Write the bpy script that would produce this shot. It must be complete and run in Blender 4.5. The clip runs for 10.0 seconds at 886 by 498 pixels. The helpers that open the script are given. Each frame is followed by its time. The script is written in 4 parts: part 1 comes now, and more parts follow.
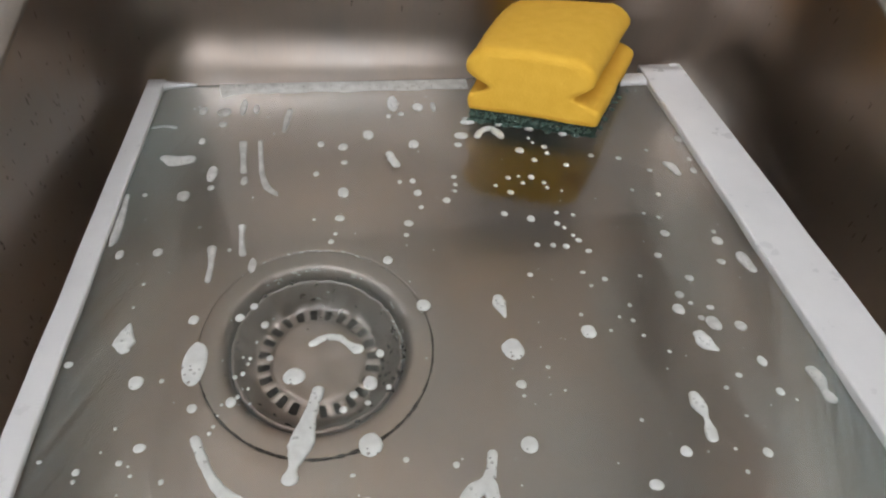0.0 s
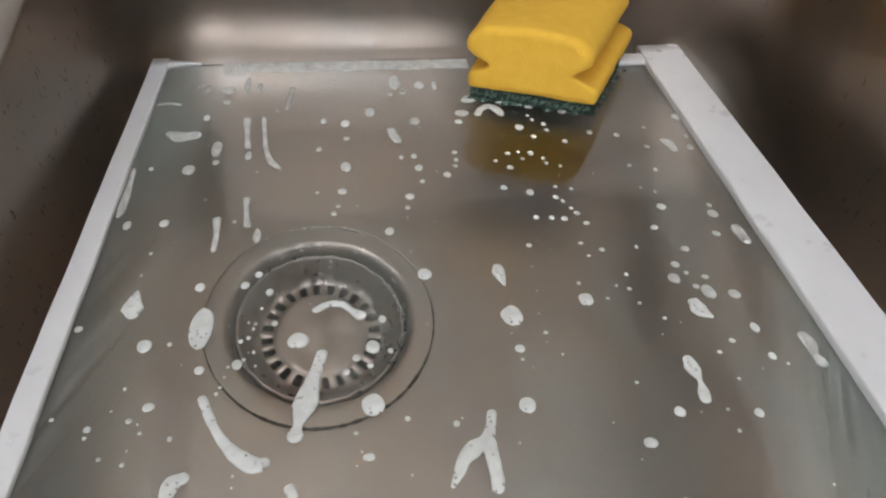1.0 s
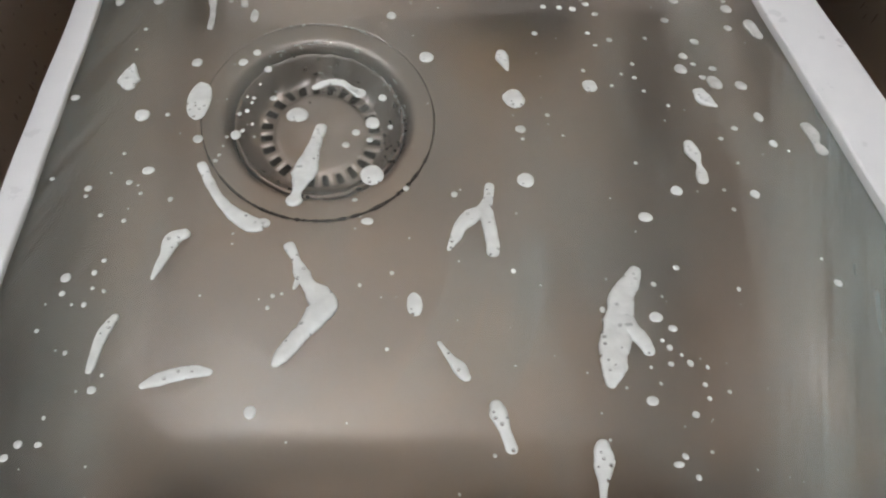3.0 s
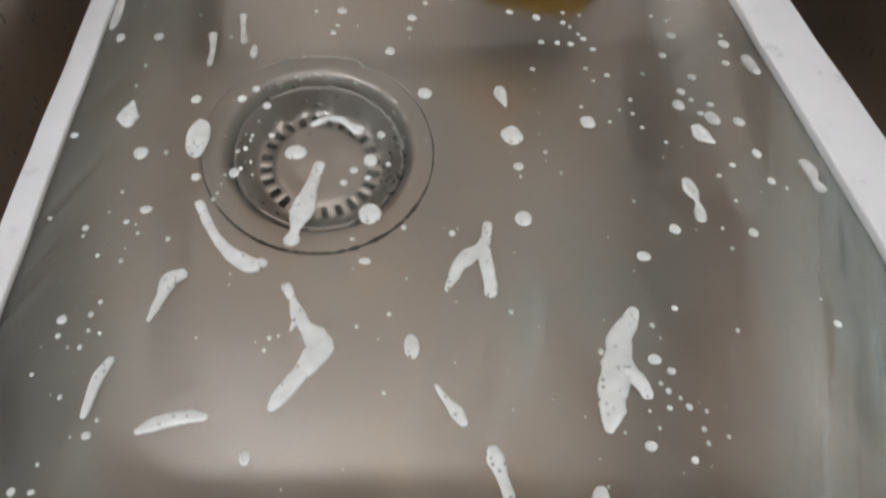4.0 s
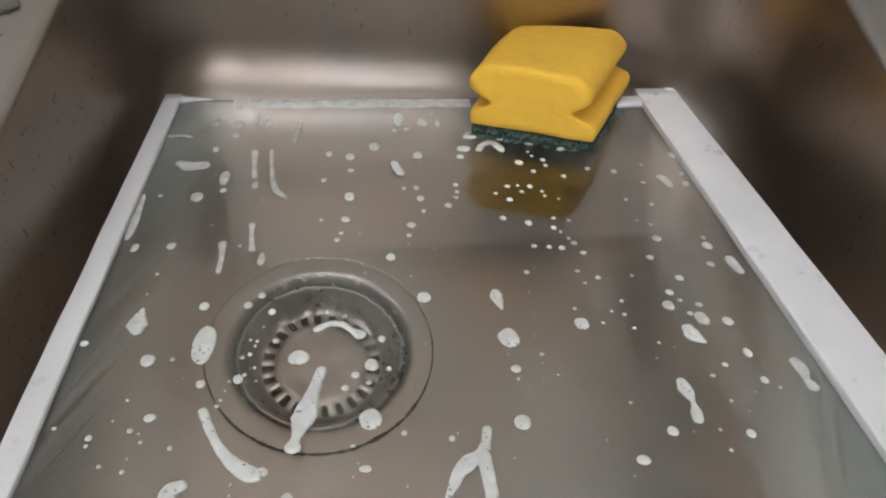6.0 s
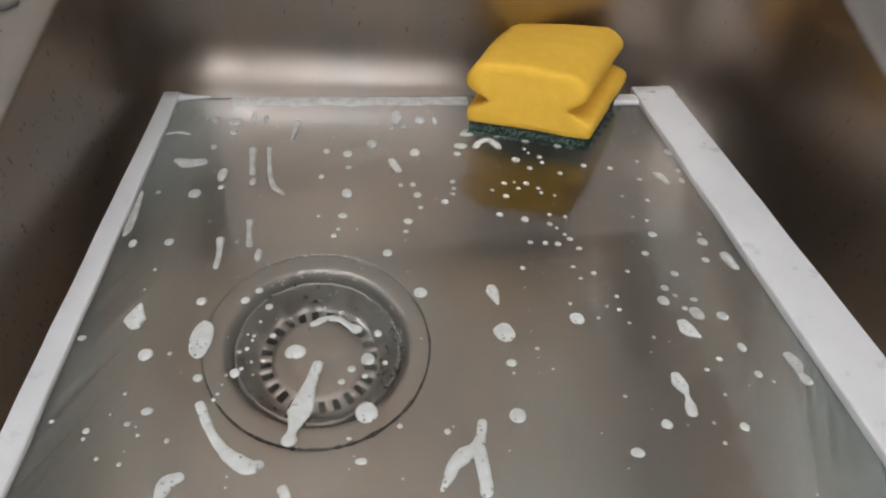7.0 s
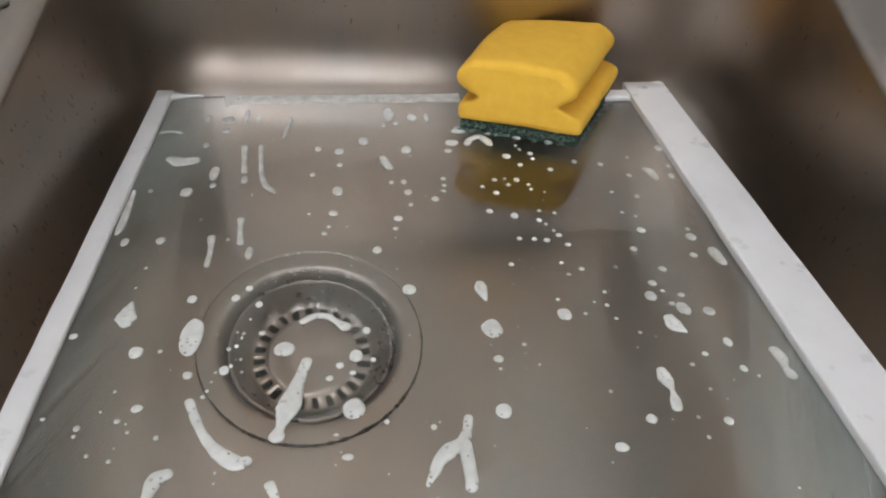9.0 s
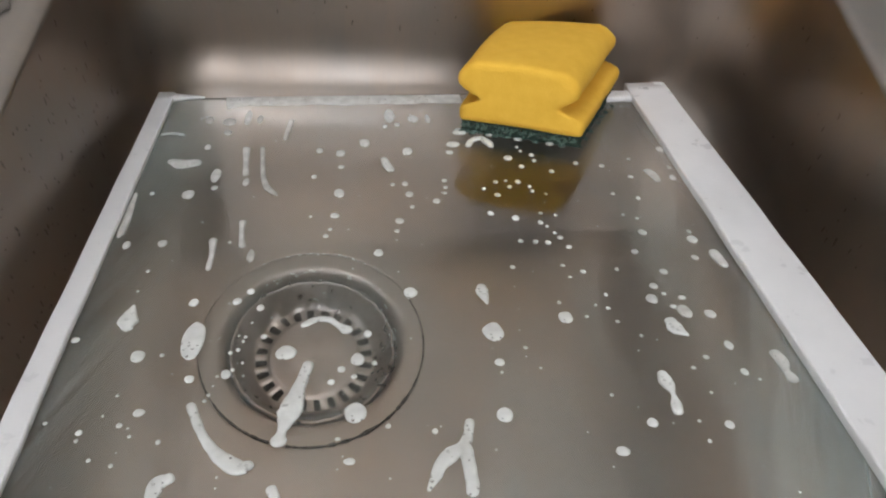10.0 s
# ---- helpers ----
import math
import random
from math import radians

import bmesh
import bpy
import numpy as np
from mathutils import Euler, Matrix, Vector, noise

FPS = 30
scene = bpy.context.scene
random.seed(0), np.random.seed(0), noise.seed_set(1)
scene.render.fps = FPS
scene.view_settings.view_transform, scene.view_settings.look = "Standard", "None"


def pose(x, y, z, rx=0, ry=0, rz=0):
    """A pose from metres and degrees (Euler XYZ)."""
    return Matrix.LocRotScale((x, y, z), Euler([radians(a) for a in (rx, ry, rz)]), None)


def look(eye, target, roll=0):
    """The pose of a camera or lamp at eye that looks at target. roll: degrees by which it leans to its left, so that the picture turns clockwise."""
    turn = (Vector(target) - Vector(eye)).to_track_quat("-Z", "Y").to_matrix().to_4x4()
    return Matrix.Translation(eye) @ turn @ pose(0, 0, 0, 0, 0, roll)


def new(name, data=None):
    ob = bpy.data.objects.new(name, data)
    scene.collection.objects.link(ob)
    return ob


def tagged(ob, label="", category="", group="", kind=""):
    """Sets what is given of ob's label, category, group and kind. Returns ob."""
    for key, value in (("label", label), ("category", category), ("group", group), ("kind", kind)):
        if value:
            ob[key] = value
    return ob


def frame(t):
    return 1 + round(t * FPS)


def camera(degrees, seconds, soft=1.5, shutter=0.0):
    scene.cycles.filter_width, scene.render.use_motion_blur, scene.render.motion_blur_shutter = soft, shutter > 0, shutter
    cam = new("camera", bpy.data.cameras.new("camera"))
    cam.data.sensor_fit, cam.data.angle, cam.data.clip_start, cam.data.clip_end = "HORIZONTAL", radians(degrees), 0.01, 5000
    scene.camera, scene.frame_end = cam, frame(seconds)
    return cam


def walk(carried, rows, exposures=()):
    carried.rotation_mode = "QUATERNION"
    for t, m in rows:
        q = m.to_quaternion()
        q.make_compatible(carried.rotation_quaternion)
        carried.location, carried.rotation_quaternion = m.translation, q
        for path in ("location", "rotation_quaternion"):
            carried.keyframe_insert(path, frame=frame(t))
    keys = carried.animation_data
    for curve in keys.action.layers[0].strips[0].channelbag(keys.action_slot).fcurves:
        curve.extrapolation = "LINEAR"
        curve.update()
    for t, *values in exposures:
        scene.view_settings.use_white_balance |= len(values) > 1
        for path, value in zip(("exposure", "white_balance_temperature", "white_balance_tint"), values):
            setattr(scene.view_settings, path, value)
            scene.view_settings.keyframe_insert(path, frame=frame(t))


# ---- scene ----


# ---------------------------------------------------------------- camera
# The shelf leans in the bowl: its own frame has x across, y away, z out of the glass.
SHELF = Matrix.Translation((0, 0, -0.020)) @ (Matrix.Translation((0, 0, -0.1283)) @ pose(0, 0, 0, 0, 0, -3.13) @ pose(0, 0, 0, 17.42) @ pose(0, 0, 0, 0, 2.74)).inverted()
cam = camera(57.33, 10.0, 2.1, 0.5)
PATH = [
    (0.0, -0.0501, -0.2060, 0.2092, -6.58, -37.82, 1.26),
    (0.5, -0.0503, -0.2092, 0.2111, -6.49, -37.99, 1.22),
    (1.0, -0.0513, -0.2171, 0.2063, -6.56, -38.30, 1.34),
    (1.5, -0.0506, -0.2210, 0.1986, -6.65, -38.69, 1.85),
    (2.0, -0.0522, -0.2290, 0.1944, -6.76, -43.16, 2.66),
    (2.5, -0.0517, -0.2338, 0.1897, -6.89, -47.57, 3.13),
    (2.7, -0.0519, -0.2353, 0.1861, -7.06, -48.52, 3.28),
    (3.8, -0.0511, -0.2324, 0.1864, -6.86, -47.80, 3.35),
    (4.0, -0.0503, -0.2298, 0.1899, -6.74, -47.20, 3.07),
    (4.5, -0.0508, -0.2284, 0.1962, -6.30, -41.27, 2.19),
    (5.0, -0.0515, -0.2293, 0.1994, -6.04, -36.80, 1.79),
    (5.5, -0.0513, -0.2298, 0.2014, -6.04, -34.58, 1.88),
    (7.0, -0.0497, -0.2336, 0.2004, -6.14, -34.35, 1.97),
    (7.5, -0.0487, -0.2333, 0.2015, -6.12, -34.47, 1.97),
    (8.0, -0.0462, -0.2346, 0.2027, -6.06, -34.44, 1.83),
    (8.5, -0.0454, -0.2345, 0.2029, -5.91, -34.67, 1.59),
    (9.0, -0.0442, -0.2356, 0.2025, -5.94, -34.70, 1.50),
    (9.5, -0.0431, -0.2359, 0.2037, -5.87, -34.97, 1.40),
    (10.0, -0.0438, -0.2345, 0.2047, -5.77, -34.91, 1.35),
]
walk(cam, [(t, SHELF @ pose(x, y, z, 90 + pitch, 0, yaw) @ pose(0, 0, 0, 0, 0, roll)) for t, x, y, z, yaw, pitch, roll in PATH],
     [(0.0, 0.0), (1.5, 0.0), (2.5, 0.09), (4.0, 0.09), (5.0, 0.0), (8.0, 0.02), (10.0, 0.06)])

# ---------------------------------------------------------------- light
world = bpy.data.worlds.new("sky")
scene.world = world
world.use_nodes = True
sky = world.node_tree.nodes.new("ShaderNodeTexSky")
sky.sky_type, sky.sun_disc, sky.sun_elevation, sky.sun_rotation = "NISHITA", False, radians(40), radians(200)
world.node_tree.links.new(sky.outputs[0], world.node_tree.nodes["Background"].inputs[0])
world.node_tree.nodes["Background"].inputs[1].default_value = 0.12

FLOOR_Z, CEIL_Z = -0.75, 1.75
ROOM = (-1.7, 1.7, -2.3, 0.46)
WIN = (-1.5, 1.3, 0.25, 1.6)      # window opening: x0, x1, z0, z1 in the wall behind the camera


def window_light():
    lamp = bpy.data.lights.new("window_daylight", "AREA")
    lamp.shape, lamp.size, lamp.size_y, lamp.energy = "RECTANGLE", WIN[1] - WIN[0] - 0.1, WIN[3] - WIN[2] - 0.1, 28
    lamp.color = (1.0, 0.97, 0.94)
    ob = new("window_daylight", lamp)
    ob.matrix_world = look(((WIN[0] + WIN[1]) / 2, ROOM[2] - 0.04, (WIN[2] + WIN[3]) / 2), ((WIN[0] + WIN[1]) / 2, 0, (WIN[2] + WIN[3]) / 2))


window_light()


def added_uplight():
    # unseen uplighter, added so that the ceiling throws soft light into the sink
    thing = tagged(new("added_uplight"), "white dish uplight added out of view to brighten the ceiling", "ceiling light")
    lamp = bpy.data.lights.new("added_uplight_lamp", "AREA")
    lamp.shape, lamp.size, lamp.energy, lamp.color = "DISK", 0.5, 35, (0.872, 0.91, 1.0)
    ob = new("added_uplight_lamp", lamp)
    ob.matrix_world = look((*LAMP, CEIL_Z - 0.52), (*LAMP, CEIL_Z))
    return thing


LAMP = (-0.50, -0.30)
ADDED_UPLIGHT = added_uplight()


# ---------------------------------------------------------------- materials
def material(name, color, rough=0.5, metal=0.0, **more):
    mat = bpy.data.materials.new(name)
    mat.use_nodes = True
    bsdf = mat.node_tree.nodes["Principled BSDF"]
    bsdf.inputs["Base Color"].default_value = (*color, 1)
    bsdf.inputs["Roughness"].default_value = rough
    bsdf.inputs["Metallic"].default_value = metal
    for key, value in more.items():
        bsdf.inputs[key.replace("_", " ")].default_value = value
    return mat


def node(mat, kind, **sets):
    n = mat.node_tree.nodes.new("ShaderNode" + kind)
    for key, value in sets.items():
        n.inputs[key.replace("_", " ")].default_value = value
    return n


def link(mat, a, out, b, inp):
    mat.node_tree.links.new(a.outputs[out], b.inputs[inp])


def coords(mat, scale=(1, 1, 1), turn=(0, 0, 0)):
    tex, mapping = node(mat, "TexCoord"), node(mat, "Mapping")
    mapping.inputs["Scale"].default_value = scale
    mapping.inputs["Rotation"].default_value = turn
    link(mat, tex, "Object", mapping, "Vector")
    return mapping


def noise_of(mat, scale, stretch=(1, 1, 1), detail=4.0, turn=(0, 0, 0), rough=0.55):
    n = node(mat, "TexNoise", Scale=scale, Detail=detail, Roughness=rough)
    link(mat, coords(mat, stretch, turn), "Vector", n, "Vector")
    return n


def ramp(mat, src, out, stops):
    r = node(mat, "ValToRGB")
    link(mat, src, out, r, "Fac")
    e = r.color_ramp.elements
    for i, (at, c) in enumerate(stops):
        el = e[i] if i < 2 else e.new(at)
        el.position, el.color = at, (*c, 1) if len(c) == 3 else c
    return r


def grey(v):
    return (v, v, v)


def bump(mat, src, out, strength, distance=0.001, into=None):
    b = node(mat, "Bump", Strength=strength, Distance=distance)
    link(mat, src, out, b, "Height")
    if into is not None:
        link(mat, into, "Normal", b, "Normal")
    link(mat, b, "Normal", mat.node_tree.nodes["Principled BSDF"], "Normal")
    return b


def steel(name, base, rough_lo, rough_hi, stretch, turn=(0, 0, 0), relief=0.12):
    """Brushed stainless steel: fine grain along one way, dull water marks at a larger scale."""
    mat = material(name, base, 0.3, 1.0)
    bsdf = mat.node_tree.nodes["Principled BSDF"]
    grain, marks, runs = noise_of(mat, 60, stretch, 3, turn), noise_of(mat, 14, (1, 1, 1), 5), noise_of(mat, 40, (4, 4, 0.35), 4)
    mixed = node(mat, "Mix")
    mixed.inputs["Factor"].default_value = 0.5
    link(mat, grain, "Fac", mixed, "A")
    link(mat, marks, "Fac", mixed, "B")
    more = node(mat, "Mix")
    more.inputs["Factor"].default_value = 0.4
    link(mat, mixed, "Result", more, "A")
    link(mat, runs, "Fac", more, "B")
    r = ramp(mat, more, "Result", [(0.36, grey(rough_lo)), (0.64, grey(rough_hi))])
    link(mat, r, "Color", bsdf, "Roughness")
    cloud = noise_of(mat, 7, (1, 1, 1), 3)
    tone = node(mat, "Mix")
    tone.inputs["Factor"].default_value = 0.6
    link(mat, more, "Result", tone, "A")
    link(mat, cloud, "Fac", tone, "B")
    low, warm = (base[0] * 0.85, base[1] * 0.88, base[2] * 0.92), (base[0] * 1.06, base[1] * 0.99, base[2] * 0.94)
    c = ramp(mat, tone, "Result", [(0.40, low), (0.60, warm)])
    link(mat, c, "Color", bsdf, "Base Color")
    fine = noise_of(mat, 220, stretch, 2, turn)
    bump(mat, fine, "Fac", relief, 0.0002)
    return mat


STEEL = steel("brushed_steel", (0.402, 0.355, 0.314), 0.29, 0.43, (12, 1, 1))
STEEL_DECK = steel("deck_steel", (0.40, 0.395, 0.385), 0.28, 0.42, (1, 14, 1))
STEEL_DRAIN = steel("drain_steel", (0.39, 0.348, 0.316), 0.26, 0.38, (1, 1, 1), (0, 0, 0), 0.02)
_wet = noise_of(STEEL_DRAIN, 190, (1, 1, 1), 3)
bump(STEEL_DRAIN, _wet, "Fac", 0.35, 0.0009)
DARK = material("drain_pipe_dark", (0.06, 0.055, 0.05), 0.35, 0.6)
GRIME_AND_SHADE = material("drain_grime_and_shade", (0.035, 0.03, 0.026), 0.7)
WHITE = material("white_plastic", (0.80, 0.81, 0.83), 0.32)
_n = noise_of(WHITE, 45, (1, 1, 1), 5)
link(WHITE, ramp(WHITE, _n, "Fac", [(0.3, (0.78, 0.79, 0.81)), (0.7, (0.84, 0.845, 0.86))]), "Color", WHITE.node_tree.nodes["Principled BSDF"], "Base Color")
link(WHITE, ramp(WHITE, noise_of(WHITE, 90), "Fac", [(0.3, grey(0.25)), (0.7, grey(0.45))]), "Color", WHITE.node_tree.nodes["Principled BSDF"], "Roughness")

def glass_material():
    """Clear pane: sharp to look through, its shine blurred by the film of soapy water, milky where it was wiped."""
    mat = bpy.data.materials.new("shelf_glass")
    mat.use_nodes = True
    tree = mat.node_tree
    tree.nodes.remove(tree.nodes["Principled BSDF"])
    clear, shine, milk = node(mat, "BsdfRefraction", IOR=1.5, Roughness=0.012), node(mat, "BsdfAnisotropic"), node(mat, "BsdfDiffuse")
    clear.inputs["Color"].default_value = (0.978, 0.980, 0.976, 1)
    milk.inputs["Color"].default_value = (0.66, 0.75, 0.73, 1)
    wet = noise_of(mat, 26, (1, 0.35, 1), 5, (0, 0, 0.5))
    link(mat, ramp(mat, wet, "Fac", [(0.4, grey(0.05)), (0.72, grey(0.16))]), "Color", shine, "Roughness")
    fres, both, last = node(mat, "Fresnel", IOR=1.5), node(mat, "MixShader"), node(mat, "MixShader")
    link(mat, fres, "Fac", both, "Fac")
    tree.links.new(clear.outputs[0], both.inputs[1])
    tree.links.new(shine.outputs[0], both.inputs[2])
    wipe = noise_of(mat, 11, (1.6, 0.5, 1), 6, (0, 0, -0.35), 0.6)
    smear = ramp(mat, wipe, "Fac", [(0.50, grey(0.0)), (0.70, grey(0.11))])
    # runs of soapy water that dried in lines towards both trims
    turned, drawn, axes, flat = node(mat, "Mapping"), node(mat, "Mapping"), node(mat, "SeparateXYZ"), node(mat, "SeparateXYZ")
    place = node(mat, "TexCoord")
    turned.inputs["Rotation"].default_value = (0, 0, radians(21.7))
    drawn.inputs["Scale"].default_value = (1, 0.035, 1)
    link(mat, place, "Object", turned, "Vector")
    link(mat, turned, "Vector", drawn, "Vector")
    link(mat, turned, "Vector", axes, "Vector")
    link(mat, place, "Object", flat, "Vector")
    lines = node(mat, "TexNoise", Scale=330, Detail=5, Roughness=0.6)
    link(mat, drawn, "Vector", lines, "Vector")
    streaky = ramp(mat, lines, "Fac", [(0.36, grey(0.15)), (0.50, grey(0.85)), (0.64, grey(1.4))])

    def rise(src, lo, hi, top, axis="X"):
        m = node(mat, "MapRange")
        m.interpolation_type = "SMOOTHSTEP"
        for k, v in zip((1, 2, 3, 4), (lo, hi, 0.0, top)):
            m.inputs[k].default_value = v
        link(mat, src, axis, m, "Value")
        return m

    def join(kind, a, ao, b, bo):
        m = node(mat, "Math")
        m.operation = kind
        link(mat, a, ao, m, 0)
        link(mat, b, bo, m, 1)
        return m

    edge = join("ADD", rise(axes, 0.080, 0.114, 0.18), "Result", rise(flat, 0.085, 0.112, 0.05), "Result")
    left_side = join("MULTIPLY", rise(flat, -0.105, -0.159, 0.115), "Result", rise(flat, -0.135, -0.070, 1.0, "Y"), "Result")
    edge = join("ADD", edge, "Value", left_side, "Value")
    # far haze, partly painted in to lighten the dark steel seen through the glass
    edge = join("ADD", edge, "Value", rise(flat, 0.105, 0.190, 0.055, "Y"), "Result")
    edge = join("MULTIPLY", edge, "Value", streaky, "Color")
    # the arcs that one wipe of a cloth left: two bands round one centre, with fine lines along them
    from_centre = node(mat, "VectorMath")
    from_centre.operation = "DISTANCE"
    from_centre.inputs[1].default_value = (-0.15, -0.05, 0)
    link(mat, place, "Object", from_centre, 0)
    spread = node(mat, "MapRange")
    for k, v in zip((1, 2, 3, 4), (0.118, 0.158, 0.0, 1.0)):
        spread.inputs[k].default_value = v
    link(mat, from_centre, "Value", spread, "Value")
    arcs = ramp(mat, spread, "Result", [(0.0, grey(0)), (0.105, grey(0)), (0.125, grey(0.076)), (0.43, grey(0.068)), (0.455, grey(0.010)), (0.475, grey(0.076)), (0.60, grey(0.051)), (0.68, grey(0.093)), (0.82, grey(0.128)), (0.87, grey(0.034)), (1.0, grey(0))])
    hairs = node(mat, "TexNoise", Scale=1500, Detail=3, Roughness=0.6)
    hairs.noise_dimensions = "1D"
    link(mat, from_centre, "Value", hairs, "W")
    band = join("MULTIPLY", arcs, "Color", rise(flat, -0.060, -0.078, 1.0, "Y"), "Result")
    band = join("MULTIPLY", band, "Value", rise(flat, -0.135, -0.112, 1.0, "Y"), "Result")
    band = join("MULTIPLY", band, "Value", ramp(mat, hairs, "Fac", [(0.36, grey(0.6)), (0.64, grey(1.25))]), "Color")
    edge = join("ADD", edge, "Value", band, "Value")
    total = join("ADD", edge, "Value", smear, "Color")
    link(mat, total, "Value", last, "Fac")
    tree.links.new(both.outputs[0], last.inputs[1])
    tree.links.new(milk.outputs[0], last.inputs[2])
    tree.links.new(last.outputs[0], tree.nodes["Material Output"].inputs["Surface"])
    return mat


GLASS = glass_material()
# dark tint puts the shade inside drops and puddle edges into the colour
WATER_SHADE = material("water_shade_tint", (0.05, 0.047, 0.042), 0.12, 0.0, Alpha=0.36)
WATER = material("water", (1, 1, 1), 0.0, 0.0, IOR=1.33, Transmission_Weight=1.0)


def foam_material(name, color, clear):
    mat = material(name, color, 0.55, 0.0, Subsurface_Weight=0.2, Subsurface_Scale=0.002)
    bsdf = mat.node_tree.nodes["Principled BSDF"]
    bsdf.inputs["Subsurface Radius"].default_value = (1, 1, 1)
    cells = node(mat, "TexVoronoi", Scale=600)
    link(mat, coords(mat), "Vector", cells, "Vector")
    bump(mat, cells, "Distance", 0.25, 0.0002)
    holes = node(mat, "TexVoronoi", Scale=540)
    link(mat, coords(mat, (1, 1, 0.2)), "Vector", holes, "Vector")
    near_ = ramp(mat, holes, "Distance", [(0.22, grey(1)), (0.36, grey(0))])
    some = ramp(mat, holes, "Color", [(0.69, grey(0)), (0.71, grey(1))])
    both = node(mat, "Math")
    both.operation = "MULTIPLY"
    link(mat, near_, "Color", both, 0)
    link(mat, some, "Color", both, 1)
    soft = noise_of(mat, 160, (1, 1, 1), 3)
    veil = ramp(mat, soft, "Fac", [(0.3, grey(min(1, clear + 0.12))), (0.7, grey(max(0, clear - 0.12)))])
    total = node(mat, "Math")
    total.operation = "MAXIMUM"
    link(mat, veil, "Color", total, 0)
    link(mat, both, "Value", total, 1)
    inv = node(mat, "Math")
    inv.operation = "SUBTRACT"
    inv.inputs[0].default_value = 1.0
    link(mat, total, "Value", inv, 1)
    link(mat, inv, "Value", bsdf, "Alpha")
    return mat


FOAM = foam_material("soap_foam", (0.80, 0.825, 0.81), 0.06)
THIN = foam_material("thin_soap_foam", (0.80, 0.81, 0.79), 0.38)

VEIL = foam_material("film_of_suds", (0.80, 0.82, 0.80), 0.30)
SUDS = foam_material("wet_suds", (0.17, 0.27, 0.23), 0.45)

SPONGE = material("yellow_sponge", (0.82, 0.49, 0.05), 0.85)
_v = node(SPONGE, "TexVoronoi", Scale=900)
link(SPONGE, coords(SPONGE), "Vector", _v, "Vector")
_b = bump(SPONGE, _v, "Distance", 0.35, 0.0005)
_n = noise_of(SPONGE, 120, (1, 1, 1), 5)
link(SPONGE, ramp(SPONGE, _n, "Fac", [(0.3, (0.88, 0.505, 0.050)), (0.7, (0.94, 0.565, 0.068))]), "Color", SPONGE.node_tree.nodes["Principled BSDF"], "Base Color")
PAD = material("green_scouring_pad", (0.012, 0.05, 0.035), 0.8)
_n = noise_of(PAD, 700, (1, 1, 1), 4)
link(PAD, ramp(PAD, _n, "Fac", [(0.35, (0.006, 0.020, 0.015)), (0.7, (0.045, 0.085, 0.065))]), "Color", PAD.node_tree.nodes["Principled BSDF"], "Base Color")
bump(PAD, _n, "Fac", 0.9, 0.001)

WALL = material("wall_paint", (0.48, 0.47, 0.41), 0.8)
link(WALL, ramp(WALL, noise_of(WALL, 6), "Fac", [(0.3, (0.45, 0.44, 0.38)), (0.7, (0.51, 0.50, 0.44))]), "Color", WALL.node_tree.nodes["Principled BSDF"], "Base Color")
# pinker tone of the unseen north wall, added to warm the bowl's reflections
NORTH = material("pink_beige_reflected_wall", (0.52, 0.475, 0.430), 0.8)
link(NORTH, ramp(NORTH, noise_of(NORTH, 6), "Fac", [(0.3, (0.50, 0.455, 0.410)), (0.7, (0.54, 0.495, 0.450))]), "Color", NORTH.node_tree.nodes["Principled BSDF"], "Base Color")
CEILING = material("ceiling_paint", (0.79, 0.788, 0.775), 0.9)
FLOORMAT = material("floor_tile", (0.22, 0.18, 0.15), 0.5)
COUNTER = material("worktop_laminate", (0.20, 0.16, 0.12), 0.4)
link(COUNTER, ramp(COUNTER, noise_of(COUNTER, 40), "Fac", [(0.3, (0.15, 0.12, 0.09)), (0.7, (0.26, 0.21, 0.16))]), "Color", COUNTER.node_tree.nodes["Principled BSDF"], "Base Color")
# also put on the unseen west wall, to brown its reflection in the steel
CABINET = material("cabinet_front", (0.095, 0.078, 0.045), 0.5)
# olive tone given to the unseen east wall for the bowl's reflections
OLIVE_WALL = material("olive_reflected_wall", (0.120, 0.122, 0.078), 0.4)


# ---------------------------------------------------------------- mesh helpers
def finish(bm, name, mat, smooth=True):
    me = bpy.data.meshes.new(name)
    bmesh.ops.recalc_face_normals(bm, faces=bm.faces)
    bm.to_mesh(me)
    bm.free()
    for m in mat if isinstance(mat, (list, tuple)) else [mat]:
        me.materials.append(m)
    for poly in me.polygons:
        poly.use_smooth = smooth
    return me


def part(name, bm, mat, parent, label="", smooth=True):
    ob = new(name, finish(bm, name, mat, smooth))
    ob.parent = parent
    if label:
        tagged(ob, label)
    return ob


def box(x0, x1, y0, y1, z0, z1, bevel=0.0, segments=2):
    bm = bmesh.new()
    bmesh.ops.create_cube(bm, size=1)
    for v in bm.verts:
        v.co = ((x0 + x1) / 2 + v.co.x * (x1 - x0), (y0 + y1) / 2 + v.co.y * (y1 - y0), (z0 + z1) / 2 + v.co.z * (z1 - z0))
    if bevel:
        bmesh.ops.bevel(bm, geom=list(bm.edges), offset=bevel, segments=segments, affect="EDGES", profile=0.5)
    return bm


def rings(bm, loops, close=True):
    """Quads between successive loops of equal length."""
    rows = [[bm.verts.new(p) for p in loop] for loop in loops]
    n = len(rows[0])
    for a, b in zip(rows, rows[1:]):
        for i in range(n if close else n - 1):
            j = (i + 1) % n
            bm.faces.new((a[i], a[j], b[j], b[i]))
    return rows


def lathe(profile, n, centre=(0, 0, 0)):
    bm = bmesh.new()
    cx, cy, cz = centre
    rings(bm, [[(cx + r * math.cos(2 * math.pi * i / n), cy + r * math.sin(2 * math.pi * i / n), cz + z) for i in range(n)] for r, z in profile])
    return bm


